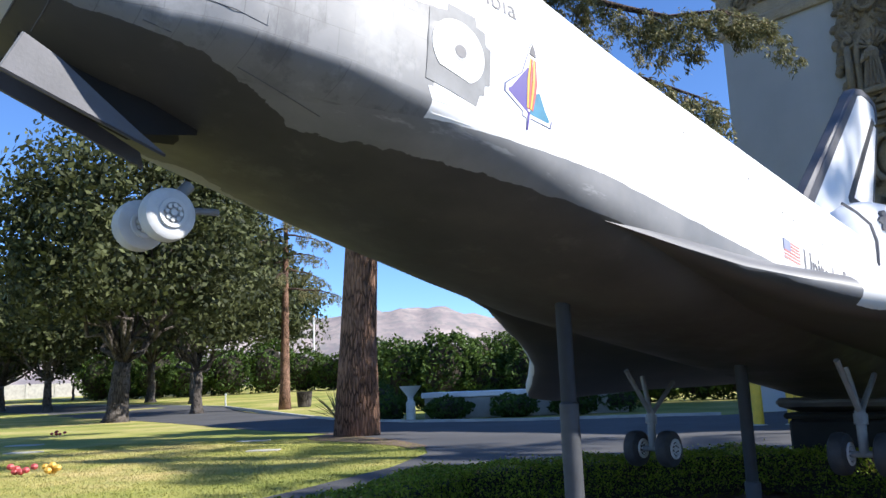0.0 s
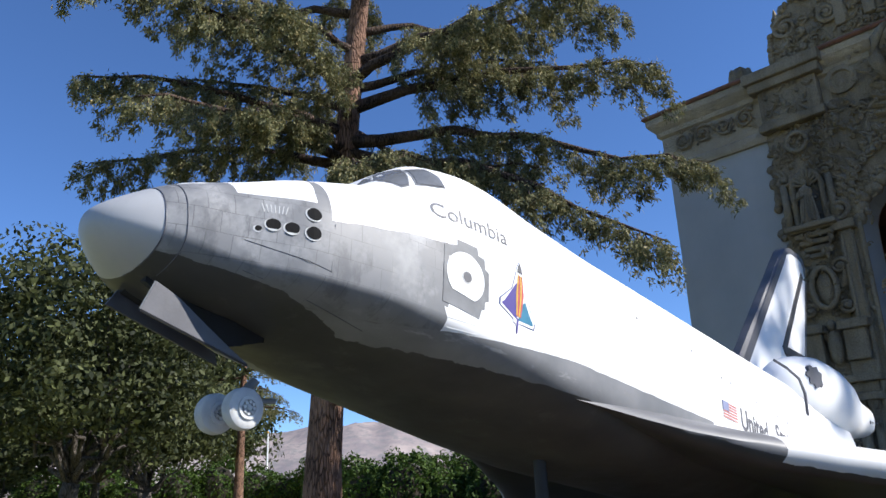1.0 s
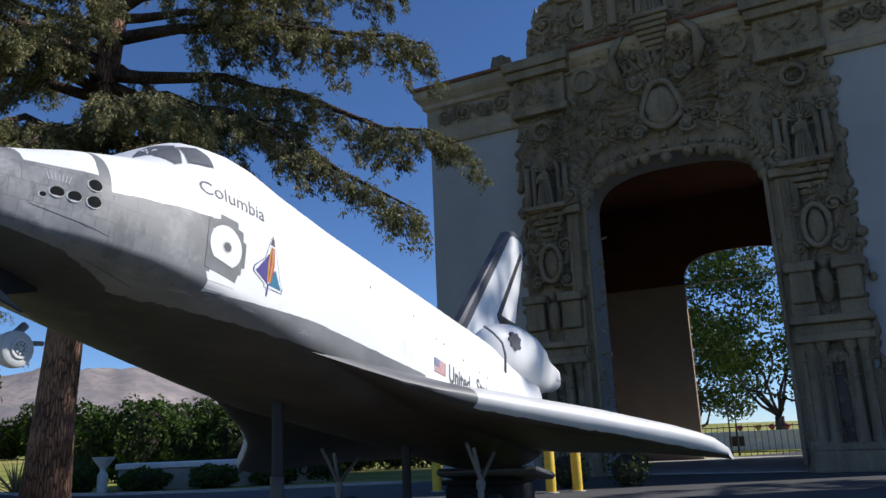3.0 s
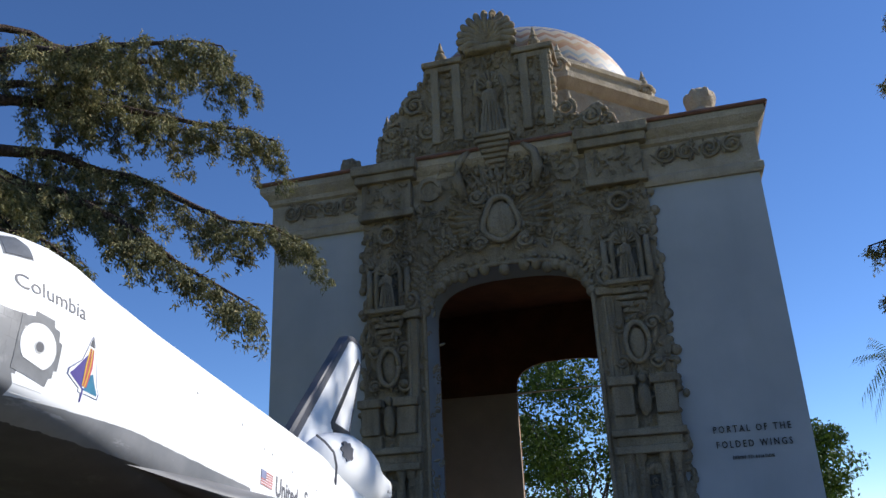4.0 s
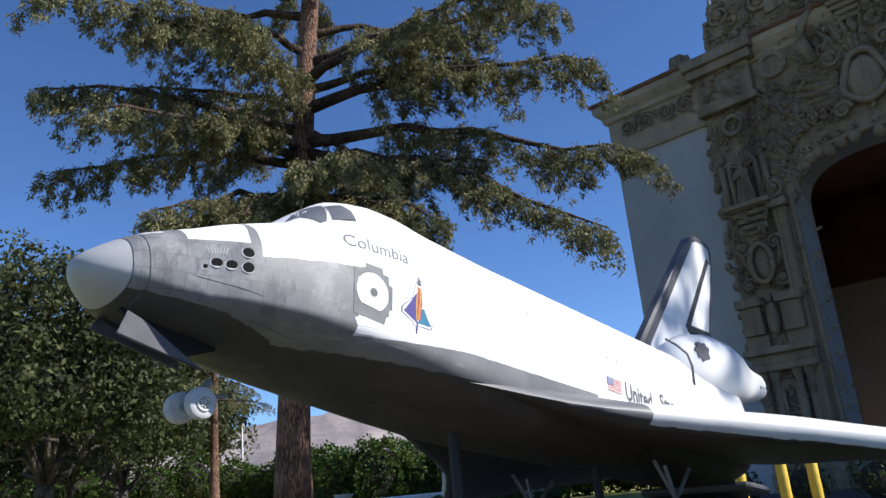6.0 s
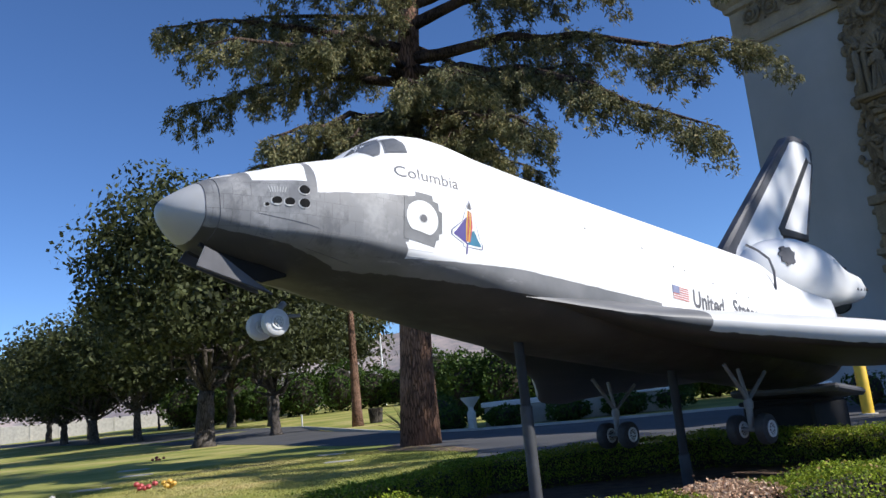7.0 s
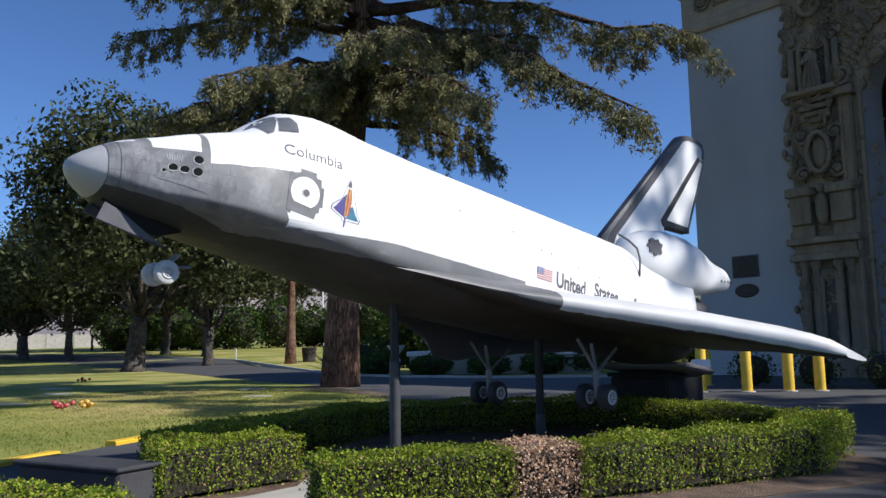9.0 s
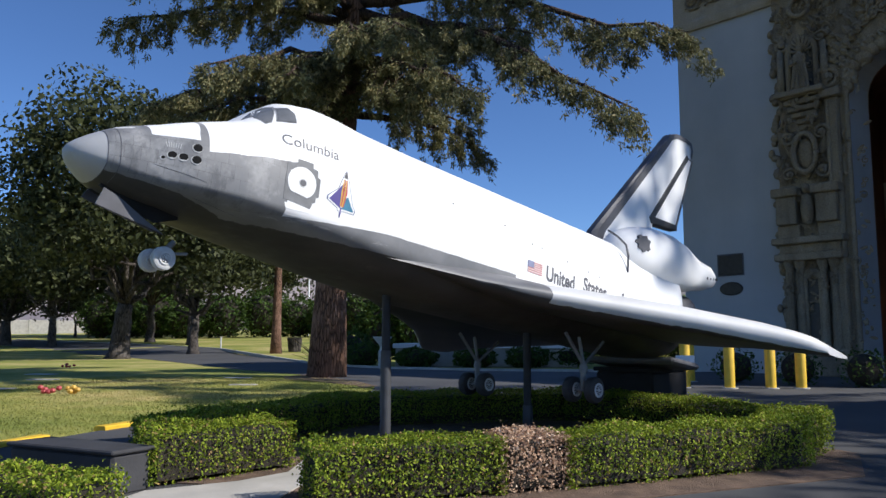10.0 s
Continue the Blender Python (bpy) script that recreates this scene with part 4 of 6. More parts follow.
part("front_wall", wall_with_arch(0.0, 1.5, 5.6, 11.1, 8.2, 9.75), M["stucco"], portal, "white stucco front wall with a tall archway")
part("rear_wall", wall_with_arch(14.6, 16.6, 5.4, 11.5, 8.2, 10.3), M["stucco"], portal, "white stucco rear wall with an archway")
for u0, u1 in ((0.0, 1.4), (15.2, 16.6)):
    part("side_wall", Mesh().box(u0, 1.5, -0.3, u1, 14.6, HGT), M["stucco"], portal, "white stucco side wall")
part("inner_plaster", wall_with_arch(14.3, 14.42, 5.9, 11.0, 8.0, 8.1, 1.5, 15.1, 8.15), M["cream"], portal, "cream plaster on the inner wall")
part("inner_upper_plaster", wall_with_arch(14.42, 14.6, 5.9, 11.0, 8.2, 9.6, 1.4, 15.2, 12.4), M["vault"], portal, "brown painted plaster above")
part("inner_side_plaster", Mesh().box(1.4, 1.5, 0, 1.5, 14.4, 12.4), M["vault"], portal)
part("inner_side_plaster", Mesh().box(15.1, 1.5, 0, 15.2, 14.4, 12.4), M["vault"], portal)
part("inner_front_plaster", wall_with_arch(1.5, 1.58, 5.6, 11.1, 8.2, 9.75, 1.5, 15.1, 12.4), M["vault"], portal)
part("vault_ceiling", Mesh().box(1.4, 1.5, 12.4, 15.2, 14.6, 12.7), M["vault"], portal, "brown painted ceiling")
part("floor_slab", Mesh().box(0.2, 0.2, -0.1, 16.4, 16.4, 0.03), M["concrete"], portal, "pale stone floor under the portal")
part("roof_slab", Mesh().box(0.3, 0.3, 13.3, 16.3, 16.3, 13.9), M["rooftile"], portal)


def mould(m, u0, u1, v, prof):
    """A moulding along the front: prof gives (stand-out, height) pairs."""
    return m.grid([[(u, v - d, z) for d, z in prof] for u in (u0, u1)], True, True)


for u0, u1, v0, v1 in ((-0.0, WID, 0, 0),):
    fr = [(0, 11.7), (0.12, 11.7), (0.16, 11.8), (0.16, 11.98), (0.08, 12.08), (0.08, 13.08), (0.2, 13.15), (0.22, 13.3), (0.36, 13.45), (0.45, 13.58), (0.45, 13.8), (0, 13.85)]
    ring = []
    for d, z in fr:
        ring.append([(-d, -d, z), (WID + d, -d, z), (WID + d, DEP + d, z), (-d, DEP + d, z)])
    part("cornice", Mesh().grid(ring, True, False), M["pale_stone"], portal, "moulded stone frieze and cornice")
part("cornice_tiles", Mesh().grid([[(-d, -d, z), (WID + d, -d, z), (WID + d, DEP + d, z), (-d, DEP + d, z)] for d, z in ((0.5, 13.8), (0.56, 13.86), (0.5, 13.95), (-0.6, 14.35), (-0.6, 13.85))], True, False), M["rooftile"], portal, "dark clay tile edge")


def ngon_tower(cu, cv, prof, n=8, turn=math.pi / 8):
    return Mesh().grid([[(cu + r * math.cos(turn + 2 * math.pi * i / n), cv + r * math.sin(turn + 2 * math.pi * i / n), z) for i in range(n)] for r, z in prof], True, True)


CU, CV = 8.35, 8.3
part("drum", ngon_tower(CU, CV, [(6.9, 13.90), (6.9, 13.45), (7.1, 13.55), (7.15, 14.85), (6.4, 15.05), (6.4, 17.35), (6.55, 17.45), (6.8, 17.70), (6.8, 17.95), (5.9, 18.10), (5.9, 18.85), (6.0, 18.95), (6.0, 19.15), (5.2, 19.20)]), M["pale_stone"], portal, "pale stone octagonal drum with mouldings")
dome_prof = [(5.15 * math.cos(a), 19.05 + 4.5 * math.sin(a)) for a in [math.pi / 2 * i / 20 for i in range(20)]] + [(0.05, 23.6)]
dm = part("dome", Mesh().lathe([(r, z - 19.05) for r, z in dome_prof], 64, (0, 0, 0)), M["dome"], portal, "dome of coloured zigzag glazed tiles", 3.2)
dm.location = (CU, CV, 19.05)


# ---- trees, hedges ----
def tapered(rng, a, b, r0, r1, n=7, sag=0.0, wob=0.1):
    a, b = Vector(a), Vector(b)
    L = (b - a).length
    pts = [a.lerp(b, i / n) + Vector(rng.normal(size=3)) * wob * L * 0.1 * (0 < i < n) + Vector((0, 0, -sag * L * (i / n) ** 2)) for i in range(n + 1)]
    return pts, [r0 + (r1 - r0) * (i / n) ** 0.8 for i in range(n + 1)]


def cedar(name, at, height, trunk_r, label, seed, limbs, density=1.0, lean=(0, 0), bare=0.2, fine=18):
    """A deodar: a straight trunk, long level limbs, and hanging tufts of needles. limbs: (height, bearing, length, drop)."""
    rng = np.random.default_rng(seed)
    t = thing(name, label, "tree", Matrix.Translation(at))
    n = 14
    pts = [(lean[0] * (i / n) ** 1.4, lean[1] * (i / n) ** 1.4, height * i / n - 0.2) for i in range(n + 1)]
    rad = [trunk_r * (1 + 0.25 * max(0, 1 - i / 1.2)) * (1 - i / n * 0.93) for i in range(n + 1)]
    part("trunk", Mesh().tube(pts, rad, 18), M["cedar_bark"], t, "reddish furrowed trunk", 3.2)
    wood, tips, dirs = Mesh(), [], []
    for z, bear, length, drop in limbs:
        k = z / height
        base = Vector((lean[0] * k ** 1.4, lean[1] * k ** 1.4, z))
        d = Vector((math.cos(bear), math.sin(bear), 0))
        end = base + d * length + Vector((0, 0, -drop))
        p, r = tapered(rng, base, end, trunk_r * 0.30 * (0.5 + length / 9), 0.02, 9, 0.0, 0.1)
        p = [q + Vector((0, 0, 0.06 * length * math.sin(math.pi * i / 9))) for i, q in enumerate(p)]
        part("limb", Mesh().tube(p, r, 7), M["limb"], t, "", 3.2)
        side = Vector((-d.y, d.x, 0))
        m = int(length * 4.3)
        for i in range(m):
            u = bare + (1 - bare) * (i + rng.uniform()) / m
            j = min(8, int(u * 9))
            q = p[j].lerp(p[j + 1], u * 9 - j)
            sl = rng.uniform(0.3, 1.0) * (0.35 + 0.14 * length) * (1.15 - 0.55 * u)
            e = q + side * sl * (1 if i % 2 else -1) * rng.uniform(0.5, 1) + d * sl * 0.55 + Vector((0, 0, -sl * rng.uniform(0.15, 0.9)))
            wp, wr = tapered(rng, q, e, 0.022, 0.006, 4, 0.1, 0.5)
            wood.tube(wp, wr, 4, False)
            for _ in range(int((6 + sl * 11) * density)):
                u2 = rng.uniform(0.2, 1.05)
                c = q.lerp(e, u2) + Vector(rng.normal(size=3) * np.array((0.09, 0.09, 0.04)) * (0.5 + sl * 0.4)) + Vector((0, 0, -0.35 * sl * u2 * u2 - rng.uniform() ** 2 * 0.42))
                tips.append(c), dirs.append((e - q).normalized() * 0.7 + Vector((0, 0, -0.8)))
    tagged(part("twiggery", wood, M["limb"], t, "fine dark hanging twigs", 3.2), "", "", "", "stuff")
    tips, dirs = np.array(tips), np.array(dirs)
    # every tuft: a hanging spray of narrow needle clumps
    k = fine
    c = np.repeat(tips, k, 0) + rng.normal(size=(len(tips) * k, 3)) * (0.05, 0.05, 0.055)
    d = np.repeat(dirs, k, 0) + rng.normal(size=(len(tips) * k, 3)) * 0.75
    d /= np.linalg.norm(d, axis=1)[:, None]
    s = np.cross(d, rng.normal(size=d.shape))
    s /= np.linalg.norm(s, axis=1)[:, None]
    ln, wd = rng.uniform(0.07, 0.17, len(c))[:, None], rng.uniform(0.014, 0.027, len(c))[:, None]
    v = np.stack([c - s * wd * 0.6, c + d * ln * 0.5 + s * wd, c + d * ln, c + d * ln * 0.45 - s * wd * 0.7], 1).reshape(-1, 3)
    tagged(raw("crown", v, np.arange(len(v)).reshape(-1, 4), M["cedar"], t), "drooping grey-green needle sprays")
    return t


def broadleaf(name, at, height, crown, trunk_r, label, seed, count=9000, leaf=0.17, mat="oak", lean=(0, 0), low=0.33, bark="grey_bark", cat="tree", clumps=70):
    """A spreading tree: trunk, limbs, and clumps of leaves with gaps between."""
    rng = np.random.default_rng(seed)
    t = thing(name, label, cat, Matrix.Translation(at))
    zc = height * (1 + low) / 2
    fork = Vector((lean[0] * 0.4, lean[1] * 0.4, height * low * 0.9))
    p, r = tapered(rng, (0, 0, -0.2), fork, trunk_r * 1.25, trunk_r * 0.8, 6, 0, 0.12)
    r[0] *= 1.35
    part("trunk", Mesh().tube(p, r, 14), M[bark], t, "", 3.2)
    wood, cs = Mesh(), []
    for i in range(clumps):
        a, el, rad = rng.uniform(0, 2 * math.pi), rng.uniform(-0.75, 1.0), rng.uniform(0.45, 1.0) ** 0.6
        q = math.sqrt(1 - min(1, el * el) * 0.85)
        cs.append((lean[0] + crown * rad * q * math.cos(a), lean[1] + crown * rad * q * math.sin(a), zc + (height * (1 - low) / 2) * el * rad))
    for i in range(0, clumps, 8):
        lp, lr = tapered(rng, fork, cs[i], trunk_r * 0.35, 0.03, 6, -0.05, 0.5)
        part("limb", Mesh().tube(lp, lr, 6), M[bark], t, "", 3.2)
    cs = np.array(cs)
    size = crown * rng.uniform(0.2, 0.42, clumps)
    pick = rng.integers(0, clumps, count)
    o = rng.normal(size=(count, 3))
    o /= np.linalg.norm(o, axis=1)[:, None]
    c = cs[pick] + o * (size[pick] * rng.uniform(0.35, 1.0, count) ** 0.5)[:, None] * (1, 1, 0.72)
    v, f = leaves(rng, c, leaf, 0.55, o, 1.0)
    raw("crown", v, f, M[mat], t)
    return t


big_limbs = []
rl = np.random.default_rng(11)
for i in range(36):
    z = 9.4 + 22 * i / 35
    big_limbs.append((z, 2.4 * i + rl.uniform(-0.5, 0.5), (6.3 - 4.0 * (i / 35) ** 1.1) * rl.uniform(0.65, 1.1), rl.uniform(-0.4, 0.9)))
# the long limbs that reach out over the shuttle and to the other side
big_limbs += [(10.6, -0.50, 8.4, 4.3), (10.9, -0.28, 9.4, 2.4), (11.9, -0.4, 8.4, 0.9), (12.8, -0.7, 7.6, 0.5), (10.2, 3.3, 6.6, 0.1), (11.2, 3.6, 6.9, -0.3), (10.4, 4.1, 6.4, 0.8),
              (12.5, 3.9, 7.4, -0.6), (9.4, -1.2, 6.0, 1.6), (11.6, 4.6, 6.2, 0.4), (13.4, -0.2, 7.6, -0.4), (9.0, -0.9, 5.6, 2.2), (9.6, 4.9, 5.0, 1.6)]
for i in range(7):
    big_limbs.append((7.6 + 0.25 * i, 2.1 * i + 0.4, rl.uniform(2.6, 4.6), rl.uniform(0.8, 1.8)))
big_limbs += [(9.8, -1.1, 3.4, 3.0), (10.2, -0.7, 4.6, 3.3), (8.4, 4.6, 4.6, 1.3), (8.0, 3.9, 4.8, 1.5), (9.4, 5.4, 3.4, 2.4), (9.2, 3.3, 5.6, 1.7), (8.6, 3.7, 5.6, 1.8), (9.0, 4.2, 5.2, 1.6), (8.2, 5.3, 4.2, 1.2)]
cedar("cedar_tree", (-3.35, 19.2, 0), 34.0, 0.46, "tall cedar with reddish trunk and drooping needle sprays", 3, big_limbs, 1.5, (3.1, 0.3), 0.25, 20)


def far_tree_at(px_side, depth):
    """A place by its sideways offset and depth along the walk's last view."""
    p = Vector((1.234, -2.696, 0)) + Vector((-0.0614, 0.998, 0)) * depth + Vector((0.998, 0.0614, 0)) * px_side
    return (p.x, p.y, rise(p.x, p.y))


OAKS = [(-17.6, 43, 15.0, 6.2, 0.5, 30000, 0.17, "old dark-leaved oak with thick leaning trunk on the lawn"),
        (-17.6, 56, 14.5, 5.6, 0.34, 24000, 0.2, "dark-leaved oak behind the drive"),
        (-23.5, 74, 18.5, 7.5, 0.36, 22000, 0.24, "tall dark tree on the far lawn"),
        (-31, 84, 20.5, 8.5, 0.4, 22000, 0.26, "tall dark tree on the far lawn"),
        (-35.5, 72, 14.0, 6.5, 0.35, 18000, 0.22, "grey-green tree beyond the drive"),
        (-43, 78, 12.5, 7.5, 0.45, 18000, 0.22, "spreading grey-green tree beyond the drive"),
        (-52, 88, 11.5, 7.0, 0.4, 16000, 0.25, "grey-green tree at the lawn's far end"),
        (-30, 112, 19, 11, 0.4, 16000, 0.36, "dark tree in the belt behind the lawn"),
        (-48, 116, 16, 11, 0.4, 14000, 0.36, "dark tree in the belt behind the lawn"),
        (-66, 108, 13, 9, 0.4, 14000, 0.34, "dark tree in the belt behind the lawn")]
for i, (o_, d_, h_, c_, t_, n_, l_, lab_) in enumerate(OAKS):
    broadleaf("oak_tree", far_tree_at(o_, d_), h_, c_, t_, lab_, 40 + i, n_, l_, "oak", (0.8 if i == 0 else 0, 0), 0.22 if i == 0 else 0.21, "grey_bark", "tree", 120)
cedar("cedar_tree", (-14.07, 52.9, rise(-14.07, 52.9)), 20.0, 0.36, "slender cedar with reddish trunk by the litter bin", 14,
      [(8 + 11 * i / 23, 2.4 * i, 3.8 - 2.2 * i / 23, 0.6) for i in range(24)], 0.7, (0.2, 0))


def bush(name, at, rx, ry, h, label, seed, count, leaf=0.12, mat="bush"):
    rng = np.random.default_rng(seed)
    t = thing(name, label, "bush", Matrix.Translation(at))
    o = rng.normal(size=(count, 3))
    o /= np.linalg.norm(o, axis=1)[:, None]
    lum = 1 + 0.16 * np.sin(o[:, 0] * 7 + seed) * np.cos(o[:, 2] * 6) + 0.12 * np.sin(o[:, 1] * 13 + 2 * o[:, 2])
    c = o * (rng.uniform(0.6, 1, count) ** 0.3 * lum)[:, None] * (rx, ry, h / 2) + (0, 0, h / 2)
    c = c[c[:, 2] > 0]
    v, f = leaves(rng, c, leaf, 0.5, o[:len(c)], 1.2)
    raw("foliage", v, f, M[mat], t)
    part("stem", Mesh().lump((0, 0, h * 0.45), (rx * 0.7, ry * 0.7, h * 0.42), 10, 6), M["core_dark"], t)
    return t


rb = np.random.default_rng(21)
for i in range(8, 26):
    x = -84 + 4.3 * i
    bush("shrub", (x, 96 + 2 * math.sin(i), rise(x, 96)), 3.4, 2.4, 5.2 + 1.2 * rb.uniform(-1, 1), "dense green shrub in the far screen", 30 + i, 3200, 0.2)
for i in range(9):
    x = -4.5 + 2.1 * i
    bush("shrub", (x, 40 + rb.uniform(-1, 1), 0), 1.7, 1.4, 3.6 + 0.8 * rb.uniform(-1, 1), "clipped green shrub behind the low white wall", 60 + i, 3200, 0.13)


def hedge_run(pts, half, h, mat, parent, seed, dens=6600):
    """A clipped hedge along a line: a dark solid core under a skin of small leaves."""
    rng = np.random.default_rng(seed)
    core, cs, ns = Mesh(), [], []
    rows = []
    P = [Vector(p) for p in pts]
    norms = []
    for i, p in enumerate(P):
        ds = [(P[j + 1] - P[j]).normalized() for j in (i - 1, i) if 0 <= j < len(P) - 1]
        d = sum(ds, Vector((0, 0))).normalized()
        q = Vector((-d.y, d.x))
        k = 1 / max(0.55, q.dot(Vector((-ds[0].y, ds[0].x))))
        norms.append(q * k)
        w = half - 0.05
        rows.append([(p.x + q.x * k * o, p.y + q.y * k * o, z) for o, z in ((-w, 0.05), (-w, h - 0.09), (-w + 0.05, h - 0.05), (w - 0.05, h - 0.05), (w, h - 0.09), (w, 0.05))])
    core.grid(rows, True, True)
    part("core", core, M["core_dark"], parent)
    for i in range(len(P) - 1):
        a, b, na, nb = P[i], P[i + 1], norms[i], norms[i + 1]
        L = (b - a).length
        d = (b - a) / L
        for o, z0, z1, nn in ((-half, 0.03, h, (d.y, -d.x, 0.1)), (half, 0.03, h, (-d.y, d.x, 0.1)), (None, 0, 0, (0, 0, 1))):
            area = L * (h if o is not None else 2 * half)
            m = int(area * dens)
            u = rng.uniform(-0.02, 1.02, m)
            e = rng.uniform(-half, half, m) if o is None else np.full(m, o)
            z = np.full(m, h) if o is None else rng.uniform(z0, z1, m)
            base = np.array(a)[None] * (1 - u)[:, None] + np.array(b)[None] * u[:, None] + (np.array(na)[None] * (1 - u)[:, None] + np.array(nb)[None] * u[:, None]) * e[:, None]
            c = np.column_stack([base, z])
            bulge = 0.016 * np.sin(c[:, 0] * 9 + 3 * c[:, 2]) + 0.013 * np.sin(c[:, 1] * 13 + 5 * c[:, 2]) + 0.016 * np.sin(c[:, 0] * 47 + 31 * c[:, 2]) * np.sin(c[:, 1] * 41 - 37 * c[:, 2]) - np.abs(rng.normal(size=m)) * 0.026 + 0.012
            nv = np.array(nn) / np.linalg.norm(nn)
            c = c + nv[None] * bulge[:, None]
            if o is None:
                c[:, 2] += np.where(rng.uniform(size=m) > 0.985, rng.uniform(0, 0.06, m), 0)
            else:
                thin = (c[:, 2] < 0.12) & (rng.uniform(size=m) > 0.45)
                c = c[~thin]
            cs.append(c), ns.append(np.repeat(nv[None], len(c), 0))
        for end, nd, q in ((a, -d, norms[0]),) * (i == 0) + ((b, d, norms[-1]),) * (i == len(P) - 2):
            m = int(2 * half * h * dens)
            e = rng.uniform(-half, half, m)
            c = np.column_stack([np.array(end)[None] + np.array(q)[None] * e[:, None], rng.uniform(0.03, h, m)])
            nv = np.array((nd.x, nd.y, 0.1))
            c = c + nv[None] * (rng.normal(size=m) * 0.02)[:, None]
            cs.append(c), ns.append(np.repeat(nv[None], m, 0))
    c, nrm = np.concatenate(cs), np.concatenate(ns)
    v, f = leaves(rng, c, 0.0112, 0.62, nrm, 1.5)
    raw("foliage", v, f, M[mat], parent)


def hedge(label, pts, half=0.27, h=0.37, mat="hedge", seed=1):
    t = thing("box_hedge", label, "hedge", None, "hedges round the shuttle")
    hedge_run(pts, half, h, mat, t, seed)
    return t


hedge("clipped green box hedge, shaded by the shuttle", [(-0.48, 3.66), (-1.03, 3.0), (-1.47, 3.75), (-0.42, 6.75), (2.2, 7.6), (2.95, 7.0), (4.05, 4.85), (3.55, 3.98), (1.68, 2.93)], 0.22, 0.39, "hedge", 1)
hedge("clipped green box hedge with sparse lower leaves", [(1.22, 2.70), (0.13, 2.14)], 0.2, 0.39, "hedge", 2)
hedge("dead brown stretch of box hedge", [(1.68, 2.93), (1.22, 2.70)], 0.195, 0.385, "deadhedge", 3)
hedge("clipped green box hedge near the path", [(-0.75, 1.2), (-1.5, 1.5), (-2.4, 1.9)], 0.2, 0.33, "hedge", 4)

# sunny side: a cedar, and unseen oaks added to dapple tail and shade drive
side_limbs = [(6.5 + 24 * i / 39, 2.4 * i, 4.0 - 1.0 * i / 39, 0.8) for i in range(40)]
side_limbs += [(9.8, 2.24, 5.3, 0.9), (8.1, 2.26, 5.3, 0.9), (6.3, 2.22, 5.2, 0.8)]
cedar("cedar_tree", (24.8, 7.0, 0), 32.0, 0.45, "tall dark cedar beside the drive, shading the lawn", 15, side_limbs, 1.2)
broadleaf("oak_tree", (23.2, -0.6, 0), 14.8, 3.6, 0.35, "leafy oak shading the drive beside the portal", 71, 14000, 0.2, "oak", (0, 0), 0.45)
broadleaf("oak_tree", (23.0, 4.3, 0), 14.6, 3.5, 0.35, "leafy oak shading the drive beside the portal", 73, 14000, 0.2, "oak", (0, 0), 0.4)
broadleaf("oak_tree", (21.4, 4.1, 0), 19.6, 2.0, 0.3, "tall thin-crowned tree whose shade dapples the shuttle tail", 72, 420, 0.24, "oak", (0, 0), 0.76)


def palm(at, h, seed):
    r = np.random.default_rng(seed)
    t = thing("palm_tree", "tall thin palm with drooping fronds", "palm", Matrix.Translation(at))
    part("trunk", Mesh().tube([(0, 0, -0.2), (0.1, 0, h * 0.5), (0, 0, h)], [0.3, 0.22, 0.18], 10), M["grey_bark"], t, "", 3.2)
    for i in range(26):
        a, el, L = r.uniform(0, 6.28), r.uniform(-0.9, 1.2), r.uniform(1.6, 2.3)
        p = [Vector((math.cos(a) * math.cos(el) * L * k / 6, math.sin(a) * math.cos(el) * L * k / 6, h + math.sin(el) * L * k / 6 - 1.0 * (k / 6) ** 2)) for k in range(7)]
        m = Mesh()
        for k in range(6):
            d, s_ = (p[k + 1] - p[k]), Vector((-math.sin(a), math.cos(a), 0))
            for q in (0, 0.5):
                c = p[k] + d * q
                for sg in (-1, 1):
                    e = c + s_ * sg * 0.55 * (1 - k / 8) + d * 0.9 + Vector((0, 0, -0.25))
                    m.add([c, c + d * 0.18, e], [(0, 1, 2)])
        part("frond", m, M["bush"], t)


palm((34.6, 18.9, 0), 8.2, 5)
bush("shrub", (30.0, 13.6, 0), 3.2, 2.6, 4.2, "rounded green shrub past the portal's corner", 77, 6000, 0.13)
bush("shrub", (34.5, 11.5, 0), 3.0, 2.6, 3.8, "rounded green shrub past the portal's corner", 78, 6000, 0.13)


# ---- carved front of the portal ----
def spiral(m, u, z, v, r, turns=1.6, hand=1, thick=0.06, n=22, start=0.0):
    pts, rad = [], []
    for i in range(n + 1):
        k = i / n
        a = start + hand * 2 * math.pi * turns * k
        q = r * (1 - 0.85 * k)
        pts.append((u + q * math.cos(a), v - 0.05 * k, z + q * math.sin(a)))
        rad.append(thick * (1 - 0.35 * k))
    m.tube(pts, rad, 6)
    return m.lump((u, v - 0.06, z), (thick * 1.5, thick * 1.4, thick * 1.5), 8, 4)


def leaf(m, u, z, v, ang, length, wide, out=0.08):
    """A carved leaf: a ridged tongue that curls out at its tip."""
    d, s = (math.cos(ang), math.sin(ang)), (-math.sin(ang), math.cos(ang))
    rows = []
    for i in range(5):
        k = i / 4
        w = wide * math.sin(math.pi * (0.12 + 0.8 * k))
        h = out * (0.4 + 0.9 * k * k)
        c = (u + d[0] * length * k, z + d[1] * length * k)
        rows.append([(c[0] + s[0] * w * o, v - h * (1 - 0.75 * abs(o)), c[1] + s[1] * w * o) for o in (-1, -0.5, 0, 0.5, 1)])
    return m.grid(rows)


